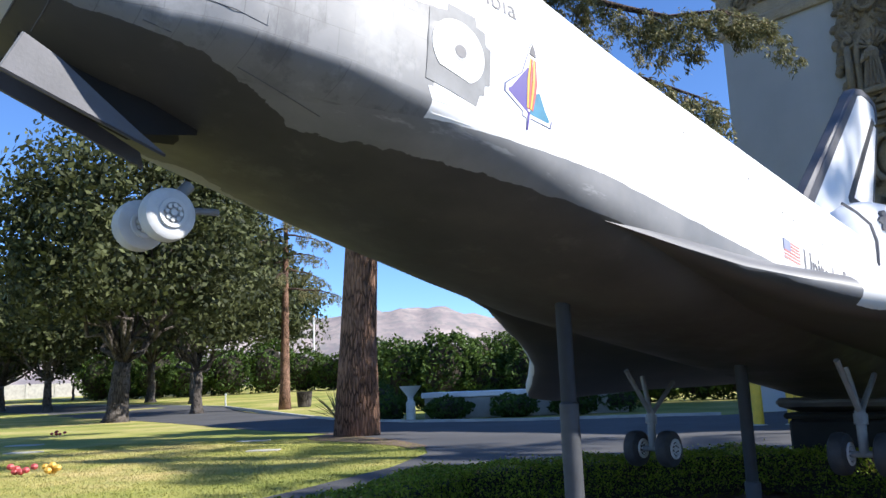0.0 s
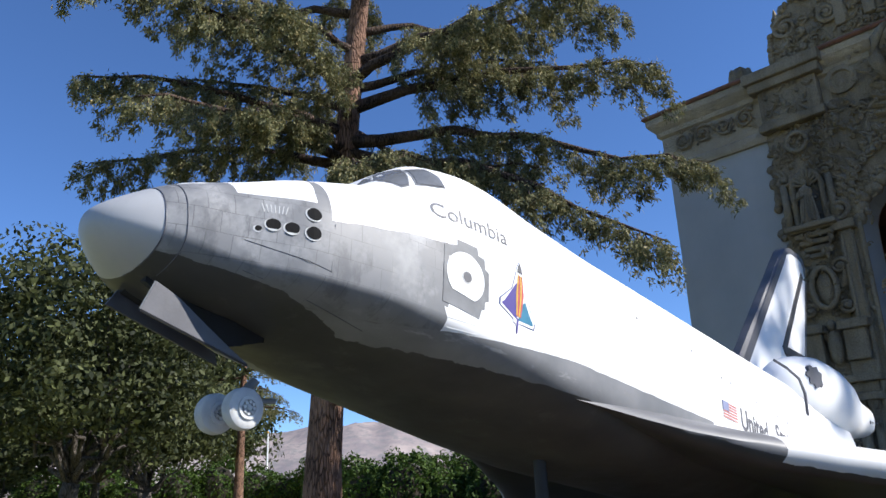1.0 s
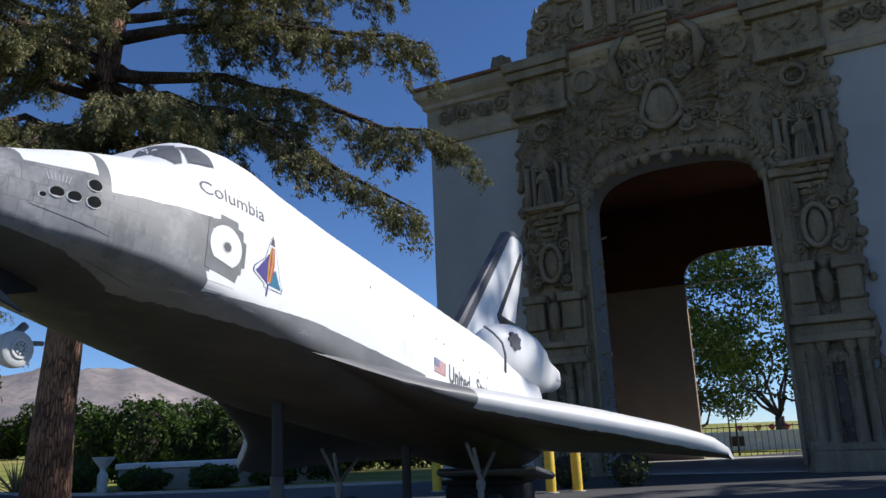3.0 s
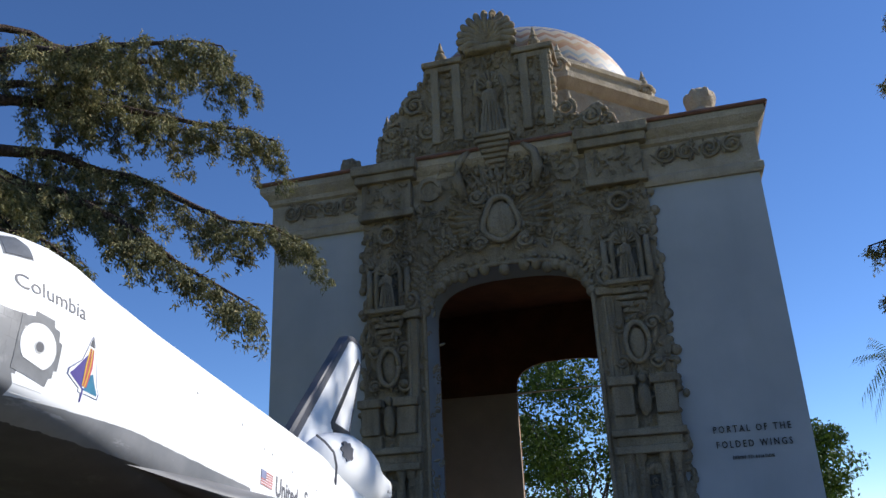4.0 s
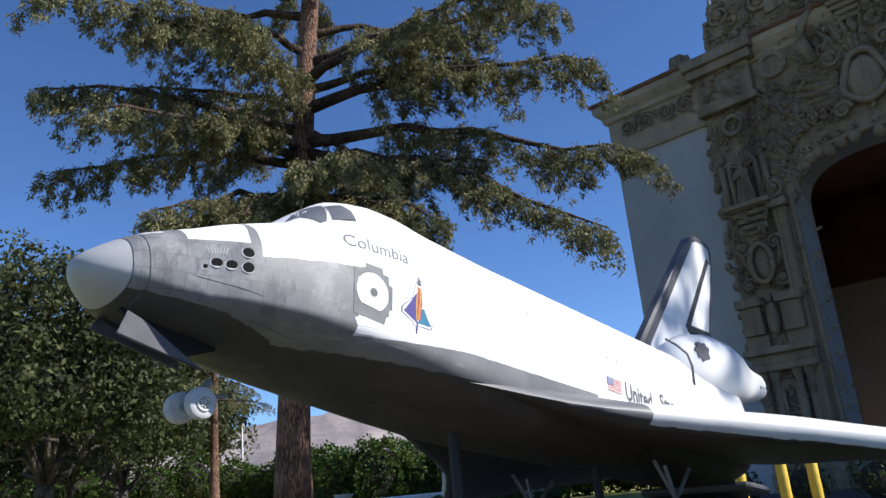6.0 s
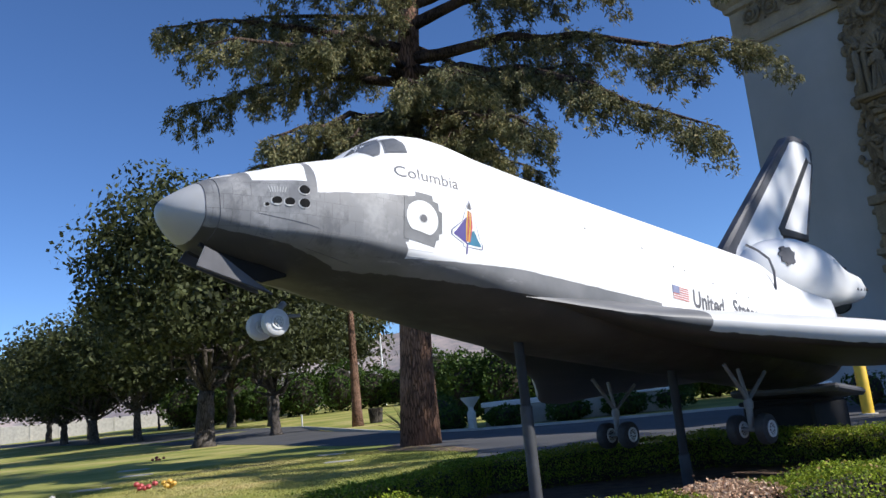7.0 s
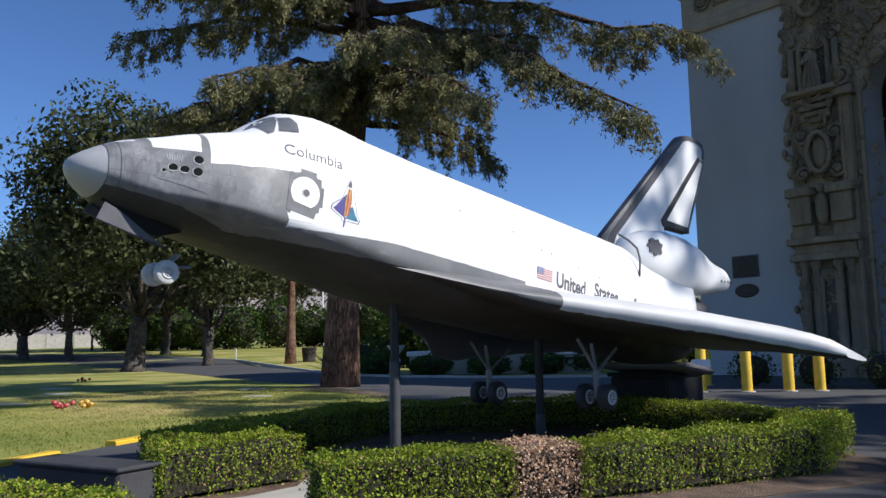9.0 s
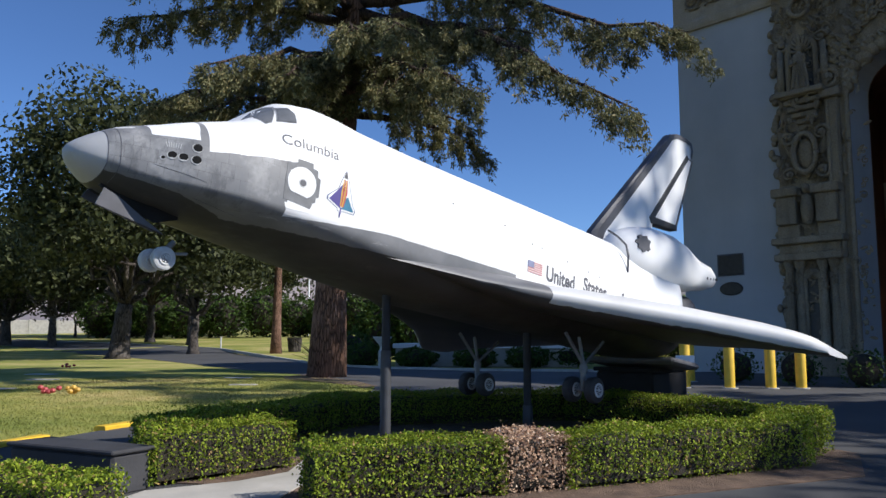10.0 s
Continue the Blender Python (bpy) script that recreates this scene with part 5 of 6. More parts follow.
def carve(m, rng, u0, u1, z0, z1, v, n, size=0.12):
    """A field of small carved leaves, buds and curls."""
    for _ in range(n):
        u, z = rng.uniform(u0, u1), rng.uniform(z0, z1)
        k = rng.uniform()
        if k < 0.5:
            leaf(m, u, z, v, rng.uniform(0, 6.28), size * rng.uniform(1.2, 2.4), size * 0.45, size * rng.uniform(0.5, 1.0))
        elif k < 0.8:
            r = size * rng.uniform(0.3, 0.7)
            m.lump((u, v - r * 0.3, z), (r, r, r * rng.uniform(0.8, 1.5)), 7, 4)
        else:
            spiral(m, u, z, v - 0.02, size * rng.uniform(0.7, 1.2), 1.2, rng.choice((-1, 1)), size * 0.2, 12, rng.uniform(0, 6))
    return m


def blockm(m, u0, u1, z0, z1, v0, v1, b=0.03):
    return m.box(u0, -v1, z0, u1, -v0, z1, b)


S = M["stone"]
rc = np.random.default_rng(77)

# ground slabs of carved stone that the ornament stands on, with an uneven outer edge
def uneven(u_in, u_out, z0, z1, n=26, amp=0.12):
    left = []
    for i in range(n + 1):
        z = z0 + (z1 - z0) * i / n
        left.append((u_out + amp * math.sin(i * 1.9) * 0.5 + amp * 0.6 * noise.noise((i * 0.7, u_out, 0)), z))
    return left + [(u_in, z1), (u_in, z0)]


for u_in, u_out in ((5.6, 3.55), (11.1, 13.15)):
    part("stone_backing", Mesh().strip(uneven(u_in, u_out, 0, 12.0), 0, 0.16, lambda p, q, d: (p, -d, q)), S, portal, "weathered stone backing of the carved front")
head = arch_pts(5.6, 11.1, 8.2, 9.75, 24)
m = Mesh()
outer = [(5.6, 14.0)] + [(u, 14.0) for u, z in head[1:-1]] + [(11.1, 14.0)]
n_ = len(head)
m.add([(u, v, z) for v in (-0.16, 0.0) for u, z in head] + [(u, v, z) for v in (-0.16, 0.0) for u, z in outer],
      [q for i in range(n_ - 1) for q in ((i, i + 1, 2 * n_ + i + 1, 2 * n_ + i), (i + 1, i, n_ + i, n_ + i + 1))])
part("spandrel", m, S, portal, "carved stone field over the arch")

# archivolt: a rolled moulding and hanging lobes
m = Mesh()
m.tube([(u, -0.17, z) for u, z in [(5.6, 0.2), (5.6, 4.0)] + head + [(11.1, 4.0), (11.1, 0.2)]], 0.08, 8)
part("archivolt", m, S, portal, "rolled stone moulding round the arch", 0.9)
lobes = Mesh()
for i in range(1, len(head) - 1):
    u, z = head[i]
    lobes.lump((u, -0.06, z - 0.08 - 0.1 * (i % 3 == 0)), (0.2, 0.24, 0.22), 8, 5)
    spiral(lobes, u, z + 0.12, -0.2, 0.17, 1.3, 1 if u < 8.35 else -1, 0.05, 12)
part("arch_moulding", lobes, S, portal, "scalloped stone edge under the arch", 3.2)
crest = Mesh()
for i in range(27):
    k = i / 26
    a = math.pi * k
    u, z = 8.35 - 2.8 * math.cos(a), 9.0 + 1.75 * math.sin(a)
    spiral(crest, u, z + 0.1, -0.22, 0.2, 1.3, 1 if k < 0.5 else -1, 0.055, 14, a)
    leaf(crest, u, z + 0.2, -0.2, math.pi / 2 + (0.5 - k) * 2.2, 0.36, 0.12, 0.14)
part("arch_crest", crest, S, portal, "curling carved border over the arch", 3.2)


def volute_pair(u, z, hand):
    m = Mesh()
    spiral(m, u, z, -0.3, 0.36, 1.9, hand, 0.08, 30, math.pi / 2)
    m.lathe([(0.36, -0.16), (0.38, -0.22), (0.3, -0.24)], 18, (u, 0, z), "y")
    return part("volute", m, S, portal, "large carved volute beside the arch", 0.9)


volute_pair(5.2, 8.85, 1), volute_pair(11.55, 8.85, -1)


# inner jamb pilasters
for u0, u1 in ((4.95, 5.5), (11.25, 12.0)):
    m = Mesh()
    blockm(m, u0, u1, 0, 0.8, 0.1, 0.5), blockm(m, u0 + 0.08, u1 - 0.08, 0.8, 8.2, 0.1, 0.34), blockm(m, u0 - 0.05, u1 + 0.05, 8.2, 8.45, 0.1, 0.5)
    for k in range(2):
        uu = u0 + 0.18 + 0.24 * k
        m.tube([(uu, -0.36, 0.9), (uu, -0.36, 8.1)], 0.05, 6)
    p_ = part("jamb_pilaster", m, S, portal, "tall narrow stone pilaster beside the arch", 0.6)
    m = Mesh()
    carve(m, rc, u0 + 0.1, u1 - 0.1, 9.3, 12.0, -0.2, 46, 0.13)
    part("pilaster_carving", m, S, p_)


def niche(u, z0, z1, half, name="niche"):
    """A flat round-headed panel with niche shade in its colour, a frame and a shell hood."""
    frame_ = [(u - half, z0)] + [(u - half * math.cos(math.pi * i / 12), z1 - half + half * math.sin(math.pi * i / 12)) for i in range(13)] + [(u + half, z0)]
    nb = part(name, Mesh().strip(frame_, 0.165, 0.185, lambda p, q, d: (p, -d, q)), M["niche_shade"], portal, "round-headed niche panel, dark with painted shade")
    part("niche_frame", Mesh().tube([(p, -0.27, q) for p, q in frame_], 0.09, 8), S, nb, "", 0.9)
    hood = Mesh()
    for i in range(9):
        a = math.pi * (i + 0.5) / 9
        hood.tube([(u, -0.24, z1 - half), (u + half * 0.85 * math.cos(a), -0.46 + 0.16 * abs(math.cos(a)), z1 - half + half * 1.15 * math.sin(a))], [0.02, 0.055], 6)
    part("shell_hood", hood, S, nb, "", 3.2)
    return nb


def console(u, z, wide, h, seed):
    """A bracket that swells outward to a shelf."""
    r = np.random.default_rng(seed)
    m = Mesh()
    for k in range(6):
        f = k / 5
        w, o = wide * (0.35 + 0.65 * f), 0.2 + 0.38 * f
        blockm(m, u - w / 2, u + w / 2, z - h + h * f * 0.92, z - h + h * (f * 0.92 + 0.15), 0.1, o, 0.03)
    blockm(m, u - wide * 0.58, u + wide * 0.58, z - 0.04, z + 0.12, 0.1, 0.72, 0.03)
    c_ = part("console", m, S, portal, "stepped stone bracket under a niche", 0.6)
    m = Mesh()
    carve(m, r, u - wide * 0.42, u + wide * 0.42, z - h, z - 0.15, -0.5, 18, 0.13)
    part("console_carving", m, S, c_, "", 3.2)


# darker copy of the carved stone, with niche shade in its colour
M["niche_shade"] = mk_stone("niche_shade", (0.2, 0.18, 0.15), (0.08, 0.07, 0.06))
for u, hand in ((4.42, 1), (12.25, -1)):
    # stacked pilaster: paired columns, brackets, small niche, console and statue niche, scroll panel
    m = Mesh()
    blockm(m, u - 0.95, u + 0.95, 0, 0.55, 0.1, 0.62), blockm(m, u - 0.88, u + 0.88, 0.55, 0.75, 0.1, 0.54)
    base = part("pedestal", m, S, portal, "stone pedestal block", 0.6)
    for du in (-0.66, -0.34, 0.34, 0.66):
        m = Mesh().lathe([(0.17, 0.75), (0.17, 0.85), (0.13, 0.92), (0.115, 2.1), (0.13, 2.15), (0.11, 2.2), (0.10, 3.15), (0.16, 3.25), (0.18, 3.4)], 14, (u + du, -0.34, 0))
        col_ = part("column", m, S, portal, "slim carved stone column", 0.7)
        m = Mesh()
        carve(m, rc, u + du - 0.1, u + du + 0.1, 2.3, 3.3, -0.44, 10, 0.07)
        part("capital_carving", m, S, col_, "", 3.2)
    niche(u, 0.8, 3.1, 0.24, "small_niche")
    m = Mesh()
    blockm(m, u - 1.0, u + 1.0, 3.4, 3.62, 0.1, 0.62), blockm(m, u - 0.9, u + 0.9, 3.62, 3.9, 0.1, 0.45), blockm(m, u - 1.05, u + 1.05, 3.9, 4.1, 0.1, 0.66)
    part("entablature", m, S, portal, "moulded stone course", 0.6)
    for du in (-0.6, 0.6):
        m = Mesh()
        blockm(m, u + du - 0.34, u + du + 0.34, 4.1, 4.5, 0.1, 0.42), blockm(m, u + du - 0.3, u + du + 0.3, 4.5, 5.35, 0.1, 0.58), blockm(m, u + du - 0.4, u + du + 0.4, 5.35, 5.62, 0.1, 0.68)
        part("corbel_block", m, S, portal, "square stone corbel block", 0.6)
    m = Mesh()
    m.lump((u, -0.4, 4.95), (0.2, 0.2, 0.5), 10, 8), m.lump((u, -0.46, 5.55), (0.13, 0.13, 0.16), 8, 6)
    carve(m, rc, u - 0.22, u + 0.22, 4.2, 5.6, -0.42, 10, 0.1)
    part("carved_support", m, S, portal, "carved figure-like stone support", 3.2)
    m = Mesh()
    m.tube([(u + 0.34 * math.cos(a), -0.42, 6.65 + 0.6 * math.sin(a)) for a in [2 * math.pi * i / 24 for i in range(25)]], 0.08, 8)
    m.lump((u, -0.25, 6.65), (0.28, 0.14, 0.5), 12, 8)
    for s_ in (-1, 1):
        spiral(m, u + s_ * 0.5, 7.2, -0.36, 0.24, 1.5, s_, 0.06, 18)
        spiral(m, u + s_ * 0.5, 6.05, -0.36, 0.22, 1.5, -s_, 0.06, 18)
        leaf(m, u + s_ * 0.42, 6.6, -0.25, math.pi / 2 - s_ * 0.4, 0.5, 0.13, 0.2)
    carve(m, rc, u - 0.85, u + 0.85, 5.75, 7.5, -0.18, 42, 0.13)
    part("cartouche", m, S, portal, "small oval carved cartouche with scrolls", 3.2)
    console(u, 8.45, 1.25, 1.05, int(u * 10))
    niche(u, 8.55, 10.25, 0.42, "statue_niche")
    m = Mesh()
    for s_ in (-1, 1):
        m.tube([(u + s_ * 0.66, -0.3, 8.6), (u + s_ * 0.66, -0.3, 10.0)], [0.12, 0.09], 10)
        spiral(m, u + s_ * 0.6, 10.15, -0.3, 0.2, 1.4, s_, 0.05, 16)
    carve(m, rc, u - 0.85, u + 0.85, 10.0, 11.8, -0.18, 70, 0.14)
    m.tube([(u + 0.3 * math.cos(a), -0.34, 11.25 + 0.3 * math.sin(a)) for a in [2 * math.pi * i / 20 for i in range(21)]], 0.07, 8)
    part("scroll_panel", m, S, portal, "dense carved scroll panel", 3.2)
    m = Mesh()
    blockm(m, u - 1.0, u + 1.0, 11.85, 12.1, 0.05, 0.5), blockm(m, u - 0.9, u + 0.9, 12.1, 13.3, 0.05, 0.4), blockm(m, u - 1.1, u + 1.1, 13.2, 13.5, 0.05, 0.62), blockm(m, u - 1.2, u + 1.2, 13.5, 13.85, 0.05, 0.75)
    carve(m, rc, u - 0.7, u + 0.7, 12.2, 13.2, -0.42, 26, 0.14)
    part("upper_block", m, S, portal, "projecting carved block under the cornice", 0.7)
    m = Mesh()
    for uu in (u - hand * 0.05 + hand * 1.6,):
        m.lathe([(0.42, -0.16), (0.45, -0.3), (0.3, -0.32), (0.26, -0.24)], 20, (uu, 0, 12.75), "y")
        carve(m, rc, uu - 0.5, uu + 0.5, 10.6, 12.2, -0.2, 26, 0.16)
    part("roundel", m, S, portal, "plain round stone boss", 0.8)

# great cartouche over the arch, with rays of plumes
m = Mesh()
for i in range(25):
    a = math.pi * (-0.12 + 1.24 * i / 24)
    leaf(m, 8.4 + 0.75 * math.cos(a), 11.35 + 0.8 * math.sin(a), -0.2, a, 1.0 + 0.3 * math.sin(a), 0.12, 0.2)
carve(m, rc, 6.7, 10.1, 10.4, 12.6, -0.18, 60, 0.15)
part("plume_fan", m, S, portal, "radiating carved plumes", 3.2)
m = Mesh()
m.lump((8.4, -0.26, 11.2), (0.52, 0.2, 0.68), 18, 10)
m.tube([(8.4 + 0.58 * math.cos(a) * (1 - 0.15 * math.sin(3 * a)), -0.36, 11.25 + 0.78 * math.sin(a)) for a in [2 * math.pi * i / 32 for i in range(33)]], 0.1, 8)
for s_ in (-1, 1):
    spiral(m, 8.4 + s_ * 0.75, 12.1, -0.45, 0.26, 1.6, s_, 0.07, 18)
    spiral(m, 8.4 + s_ * 0.75, 10.4, -0.45, 0.26, 1.6, -s_, 0.07, 18)
part("shield", m, S, portal, "smooth oval stone shield in a scrolled frame", 0.9)
m = Mesh()
carve(m, rc, 7.7, 9.1, 12.5, 14.0, -0.3, 40, 0.16)
for i in range(7):
    blockm(m, 7.75 + 0.06 * i, 9.05 - 0.06 * i, 14.25 - 0.16 * (i + 1), 14.25 - 0.16 * i, 0.1, 0.95 - 0.1 * i, 0.03)
part("balcony_bracket", m, S, portal, "stepped bracket under the upper statue", 0.7)
for s_, u in ((1, 7.2), (-1, 9.6)):
    m = Mesh()
    m.tube([(u, -0.3, 12.2), (u - s_ * 0.2, -0.45, 12.9), (u - s_ * 0.1, -0.4, 13.5), (u + s_ * 0.3, -0.45, 13.9)], [0.16, 0.2, 0.16, 0.1], 8)
    carve(m, rc, u - 0.45, u + 0.45, 12.2, 13.8, -0.3, 30, 0.15)
    part("drapery_swag", m, S, portal, "carved swag of stone", 3.2)

# frieze scrolls on both flanks
for a0, a1 in ((0.35, 3.3), (13.5, 16.3)):
    for k in range(4):
        u = a0 + (a1 - a0) * (k + 0.5) / 4
        m = Mesh()
        spiral(m, u, 12.72, -0.14, 0.33, 1.8, 1 if k % 2 else -1, 0.055, 26, 0.6)
        carve(m, rc, u - 0.34, u + 0.34, 12.4, 13.1, -0.11, 12, 0.11)
        part("frieze_scroll", m, S, portal, "carved leafy scroll in the frieze", 3.2)

# gable that rises over the cornice
gable = [(4.1, 13.9), (4.2, 15.0), (4.45, 15.2), (4.6, 15.75), (5.1, 16.1), (5.3, 16.6), (5.9, 16.9), (6.05, 17.3), (6.05, 17.65), (7.3, 17.65), (7.4, 17.9), (9.25, 17.9), (9.35, 17.55), (10.5, 17.55), (10.5, 14.7), (11.4, 14.6), (12.0, 14.9), (12.4, 14.3), (12.6, 13.9)]
G = part("gable", Mesh().strip(gable, -0.9, 0.25, lambda p, q, d: (p, -d, q)), S, portal, "tall curved carved gable over the cornice")
m = Mesh()
for (u, z), r, h in (((4.75, 15.1), 0.42, 1), ((5.55, 16.1), 0.42, 1), ((10.9, 14.95), 0.36, -1), ((11.7, 14.5), 0.34, -1), ((6.0, 15.0), 0.36, -1)):
    spiral(m, u, z, -0.34, r, 1.8, h, 0.08, 26, 1.0)
part("gable_volute", m, S, portal, "curling scrolls on the gable", 0.9)
m = Mesh()
carve(m, rc, 4.4, 7.3, 14.1, 15.4, -0.28, 90, 0.17)
carve(m, rc, 5.6, 7.3, 15.4, 17.3, -0.28, 60, 0.16)
carve(m, rc, 9.4, 10.4, 14.6, 17.3, -0.28, 46, 0.16)
carve(m, rc, 7.4, 9.3, 17.0, 18.0, -0.28, 40, 0.15)
part("gable_carving", m, S, portal, "dense carving on the gable", 3.2)
for u0, u1, z in ((6.0, 7.3, 17.65), (9.3, 10.6, 17.55)):
    m = Mesh()
    blockm(m, u0 - 0.1, u1 + 0.1, z - 0.12, z + 0.1, -0.9, 0.5), blockm(m, u0, u1, z - 0.35, z - 0.12, 0.2, 0.4)
    part("gable_cap", m, S, portal, "moulded cap on the gable shoulder", 0.6)
for u in (6.35, 7.15, 9.6, 10.35):
    m = Mesh()
    blockm(m, u - 0.16, u + 0.16, 14.4, 17.4, 0.2, 0.42, 0.03)
    part("gable_pilaster", m, S, portal, "narrow gable pilaster", 0.6)
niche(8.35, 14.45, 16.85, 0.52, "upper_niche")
m = Mesh()
for i in range(13):
    a = math.pi * (-0.1 + 1.2 * i / 12)
    m.tube([(8.37, -0.35, 18.15), (8.37 + 0.62 * math.cos(a), -0.62, 18.25 + 0.62 * math.sin(a)), (8.37 + 0.98 * math.cos(a), -0.5, 18.3 + 1.0 * math.sin(a))], [0.05, 0.13, 0.14], 7)
    m.lump((8.37 + 1.0 * math.cos(a), -0.45, 18.32 + 1.02 * math.sin(a)), (0.13, 0.2, 0.13), 7, 5)
m.lump((8.37, 0.1, 18.3), (0.85, 0.5, 0.9), 14, 8)
blockm(m, 7.5, 9.25, 17.75, 18.0, -0.3, 0.62, 0.05)
part("shell_crest", m, S, portal, "scalloped stone shell on top of the gable", 0.9)


def finial(u, v, z, k, mat, label="tapered stone finial"):
    prof = [(0.26, 0), (0.26, 0.12), (0.15, 0.2), (0.22, 0.36), (0.24, 0.5), (0.13, 0.66), (0.17, 0.72), (0.1, 0.86), (0.05, 1.1), (0.015, 1.2)]
    return part("finial", Mesh().lathe([(r * k, h * k) for r, h in prof], 10, (u, v, z)), mat, portal, label, 0.8)


for u, z in ((6.5, 17.75), (10.0, 17.65)):
    finial(u, 0.1, z, 0.95, S)
finial(4.35, 0.1, 15.2, 0.8, S)


def urn(u, v, z, k, mat):
    m = Mesh().lathe([(0.6 * k, -0.75), (0.6 * k, -0.05), (0.55 * k, 0), (0.55 * k, 0.2 * k), (0.42 * k, 0.3 * k), (0.52 * k, 0.6 * k), (0.46 * k, 0.95 * k), (0.25 * k, 1.15 * k), (0.1 * k, 1.2 * k)], 16, (u, v, z))
    for i in range(6):
        a = math.pi * i / 3
        m.lump((u + 0.4 * k * math.cos(a), v + 0.4 * k * math.sin(a), z + 0.8 * k), (0.16 * k, 0.16 * k, 0.3 * k), 6, 4)
    part("roof_urn", m, mat, portal, "squat carved urn at the roof corner", 0.8)


urn(2.75, 0.5, 13.95, 0.75, S), urn(15.4, 1.6, 14.65, 1.0, M["pale_stone"]), urn(15.1, 14.8, 14.2, 1.0, M["pale_stone"]), urn(1.5, 14.8, 14.2, 1.0, M["pale_stone"])
DR = -1.25
for i in range(8):
    a = math.pi / 8 + math.pi / 4 * i
    for r, z, k in ((6.6, 16.3 + DR + 0.2, 1.2), (5.85, 19.35 + DR, 0.95)):
        uu, vv = CU + r * math.cos(a), CV + r * math.sin(a)
        blk = Mesh()
        blk.lathe([(0.42 * k, 0), (0.42 * k, 0.5), (0.5 * k, 0.55), (0.5 * k, 0.7), (0.3 * k, 0.75)], 8, (uu, vv, z))
        part("drum_pedestal", blk, M["pale_stone"], portal, "stone pedestal on the drum", 0.6)
        finial(uu, vv, z + 0.72, 0.85 * k, M["pale_stone"], "pale stone finial on the drum")
        m = Mesh()
        spiral(m, uu, z + 0.4, vv - 0.45, 0.35, 1.5, 1, 0.08, 16)
        part("drum_scroll", m, M["pale_stone"], portal, "", 0.9)


# statues in the niches
def statue(u, z, h, label, seed, arms=True):
    r = np.random.default_rng(seed)
    m = Mesh()
    k = h / 1.9
    m.lathe([(0.34 * k, 0), (0.36 * k, 0.08 * k), (0.30 * k, 0.3 * k), (0.24 * k, 0.8 * k), (0.2 * k, 1.05 * k), (0.27 * k, 1.35 * k), (0.22 * k, 1.52 * k), (0.08 * k, 1.6 * k), (0.075 * k, 1.66 * k)], 16, (0, 0, 0), "z", True, 0.75)
    m.lump((0, 0, 1.78 * k), (0.105 * k, 0.11 * k, 0.14 * k), 10, 7)
    for i in range(9):
        a = math.pi + math.pi * i / 8
        m.tube([(0.2 * k * math.cos(a), 0.16 * k * math.sin(a), 1.2 * k), (0.28 * k * math.cos(a), 0.22 * k * math.sin(a), 0.6 * k), (0.33 * k * math.cos(a + r.normal() * 0.1), 0.27 * k * math.sin(a), 0.06 * k)], [0.02, 0.045 * k, 0.05 * k], 5)
    if arms:
        for s_ in (-1, 1):
            m.tube([(s_ * 0.25 * k, 0, 1.45 * k), (s_ * 0.42 * k, -0.12 * k, 1.55 * k), (s_ * 0.36 * k, -0.2 * k, 1.9 * k)], [0.08 * k, 0.07 * k, 0.05 * k], 7)
    else:
        m.tube([(-0.25 * k, 0, 1.4 * k), (-0.3 * k, -0.15 * k, 1.1 * k), (0.0, -0.25 * k, 1.15 * k)], [0.08 * k, 0.07 * k, 0.05 * k], 7)
    ob = part("statue", m, S, None, "", 0.9)
    ob.matrix_world = PO @ Matrix.Translation((u, -0.46, z))
    return tagged(ob, label, "statue", "statues on the portal")


statue(8.35, 14.27, 2.2, "weathered stone statue with raised arms in the upper niche", 1)
statue(4.42, 8.575, 1.4, "weathered robed stone statue in a shell-topped niche", 2, False)
statue(12.25, 8.575, 1.4, "weathered robed stone statue in a shell-topped niche", 3, False)


# lettering, plaques
def wall_words(text, u, z, h, width=1.0, space=1.45):
    cu = bpy.data.curves.new("words", "FONT")
    cu.body, cu.size, cu.extrude, cu.resolution_u, cu.space_character, cu.offset = text, h / 0.7, 0.02, 2, space, 0.0
    tmp = bpy.data.objects.new("words", cu)
    me = bpy.data.meshes.new_from_object(tmp)
    bpy.data.objects.remove(tmp)
    w = max(v.co.x for v in me.vertices)
    m = Mesh().add([(u + v.co.x * width / w, -0.03 - v.co.z, z + v.co.y) for v in me.vertices], [tuple(p.vertices) for p in me.polygons])
    bpy.data.meshes.remove(me)
    part("wall_lettering", m, M["bronze"], portal, "dark raised letters on the stucco")


wall_words("PORTAL OF THE", 13.99, 3.86, 0.19, 2.08)
wall_words("FOLDED WINGS", 14.02, 3.44, 0.19, 2.02)
wall_words("SHRINE TO AVIATION", 14.4, 3.12, 0.09, 1.1)
pl = part("plaque", Mesh().box(1.26, -0.05, 3.16, 2.1, -0.0, 3.8, 0.015), M["bronze"], portal, "dark rectangular bronze plaque")
part("plaque_rim", Mesh().box(1.22, -0.03, 3.12, 2.14, -0.002, 3.84, 0.012), M["charcoal"], pl)
part("oval_plaque", Mesh().lathe([(0.01, -0.05), (0.36, -0.05), (0.4, -0.03), (0.4, 0.0)], 28, (1.68, 0, 0), "y", False, 0.55), M["bronze"], portal, "dark oval bronze plaque").location = (0, 0, 2.7)

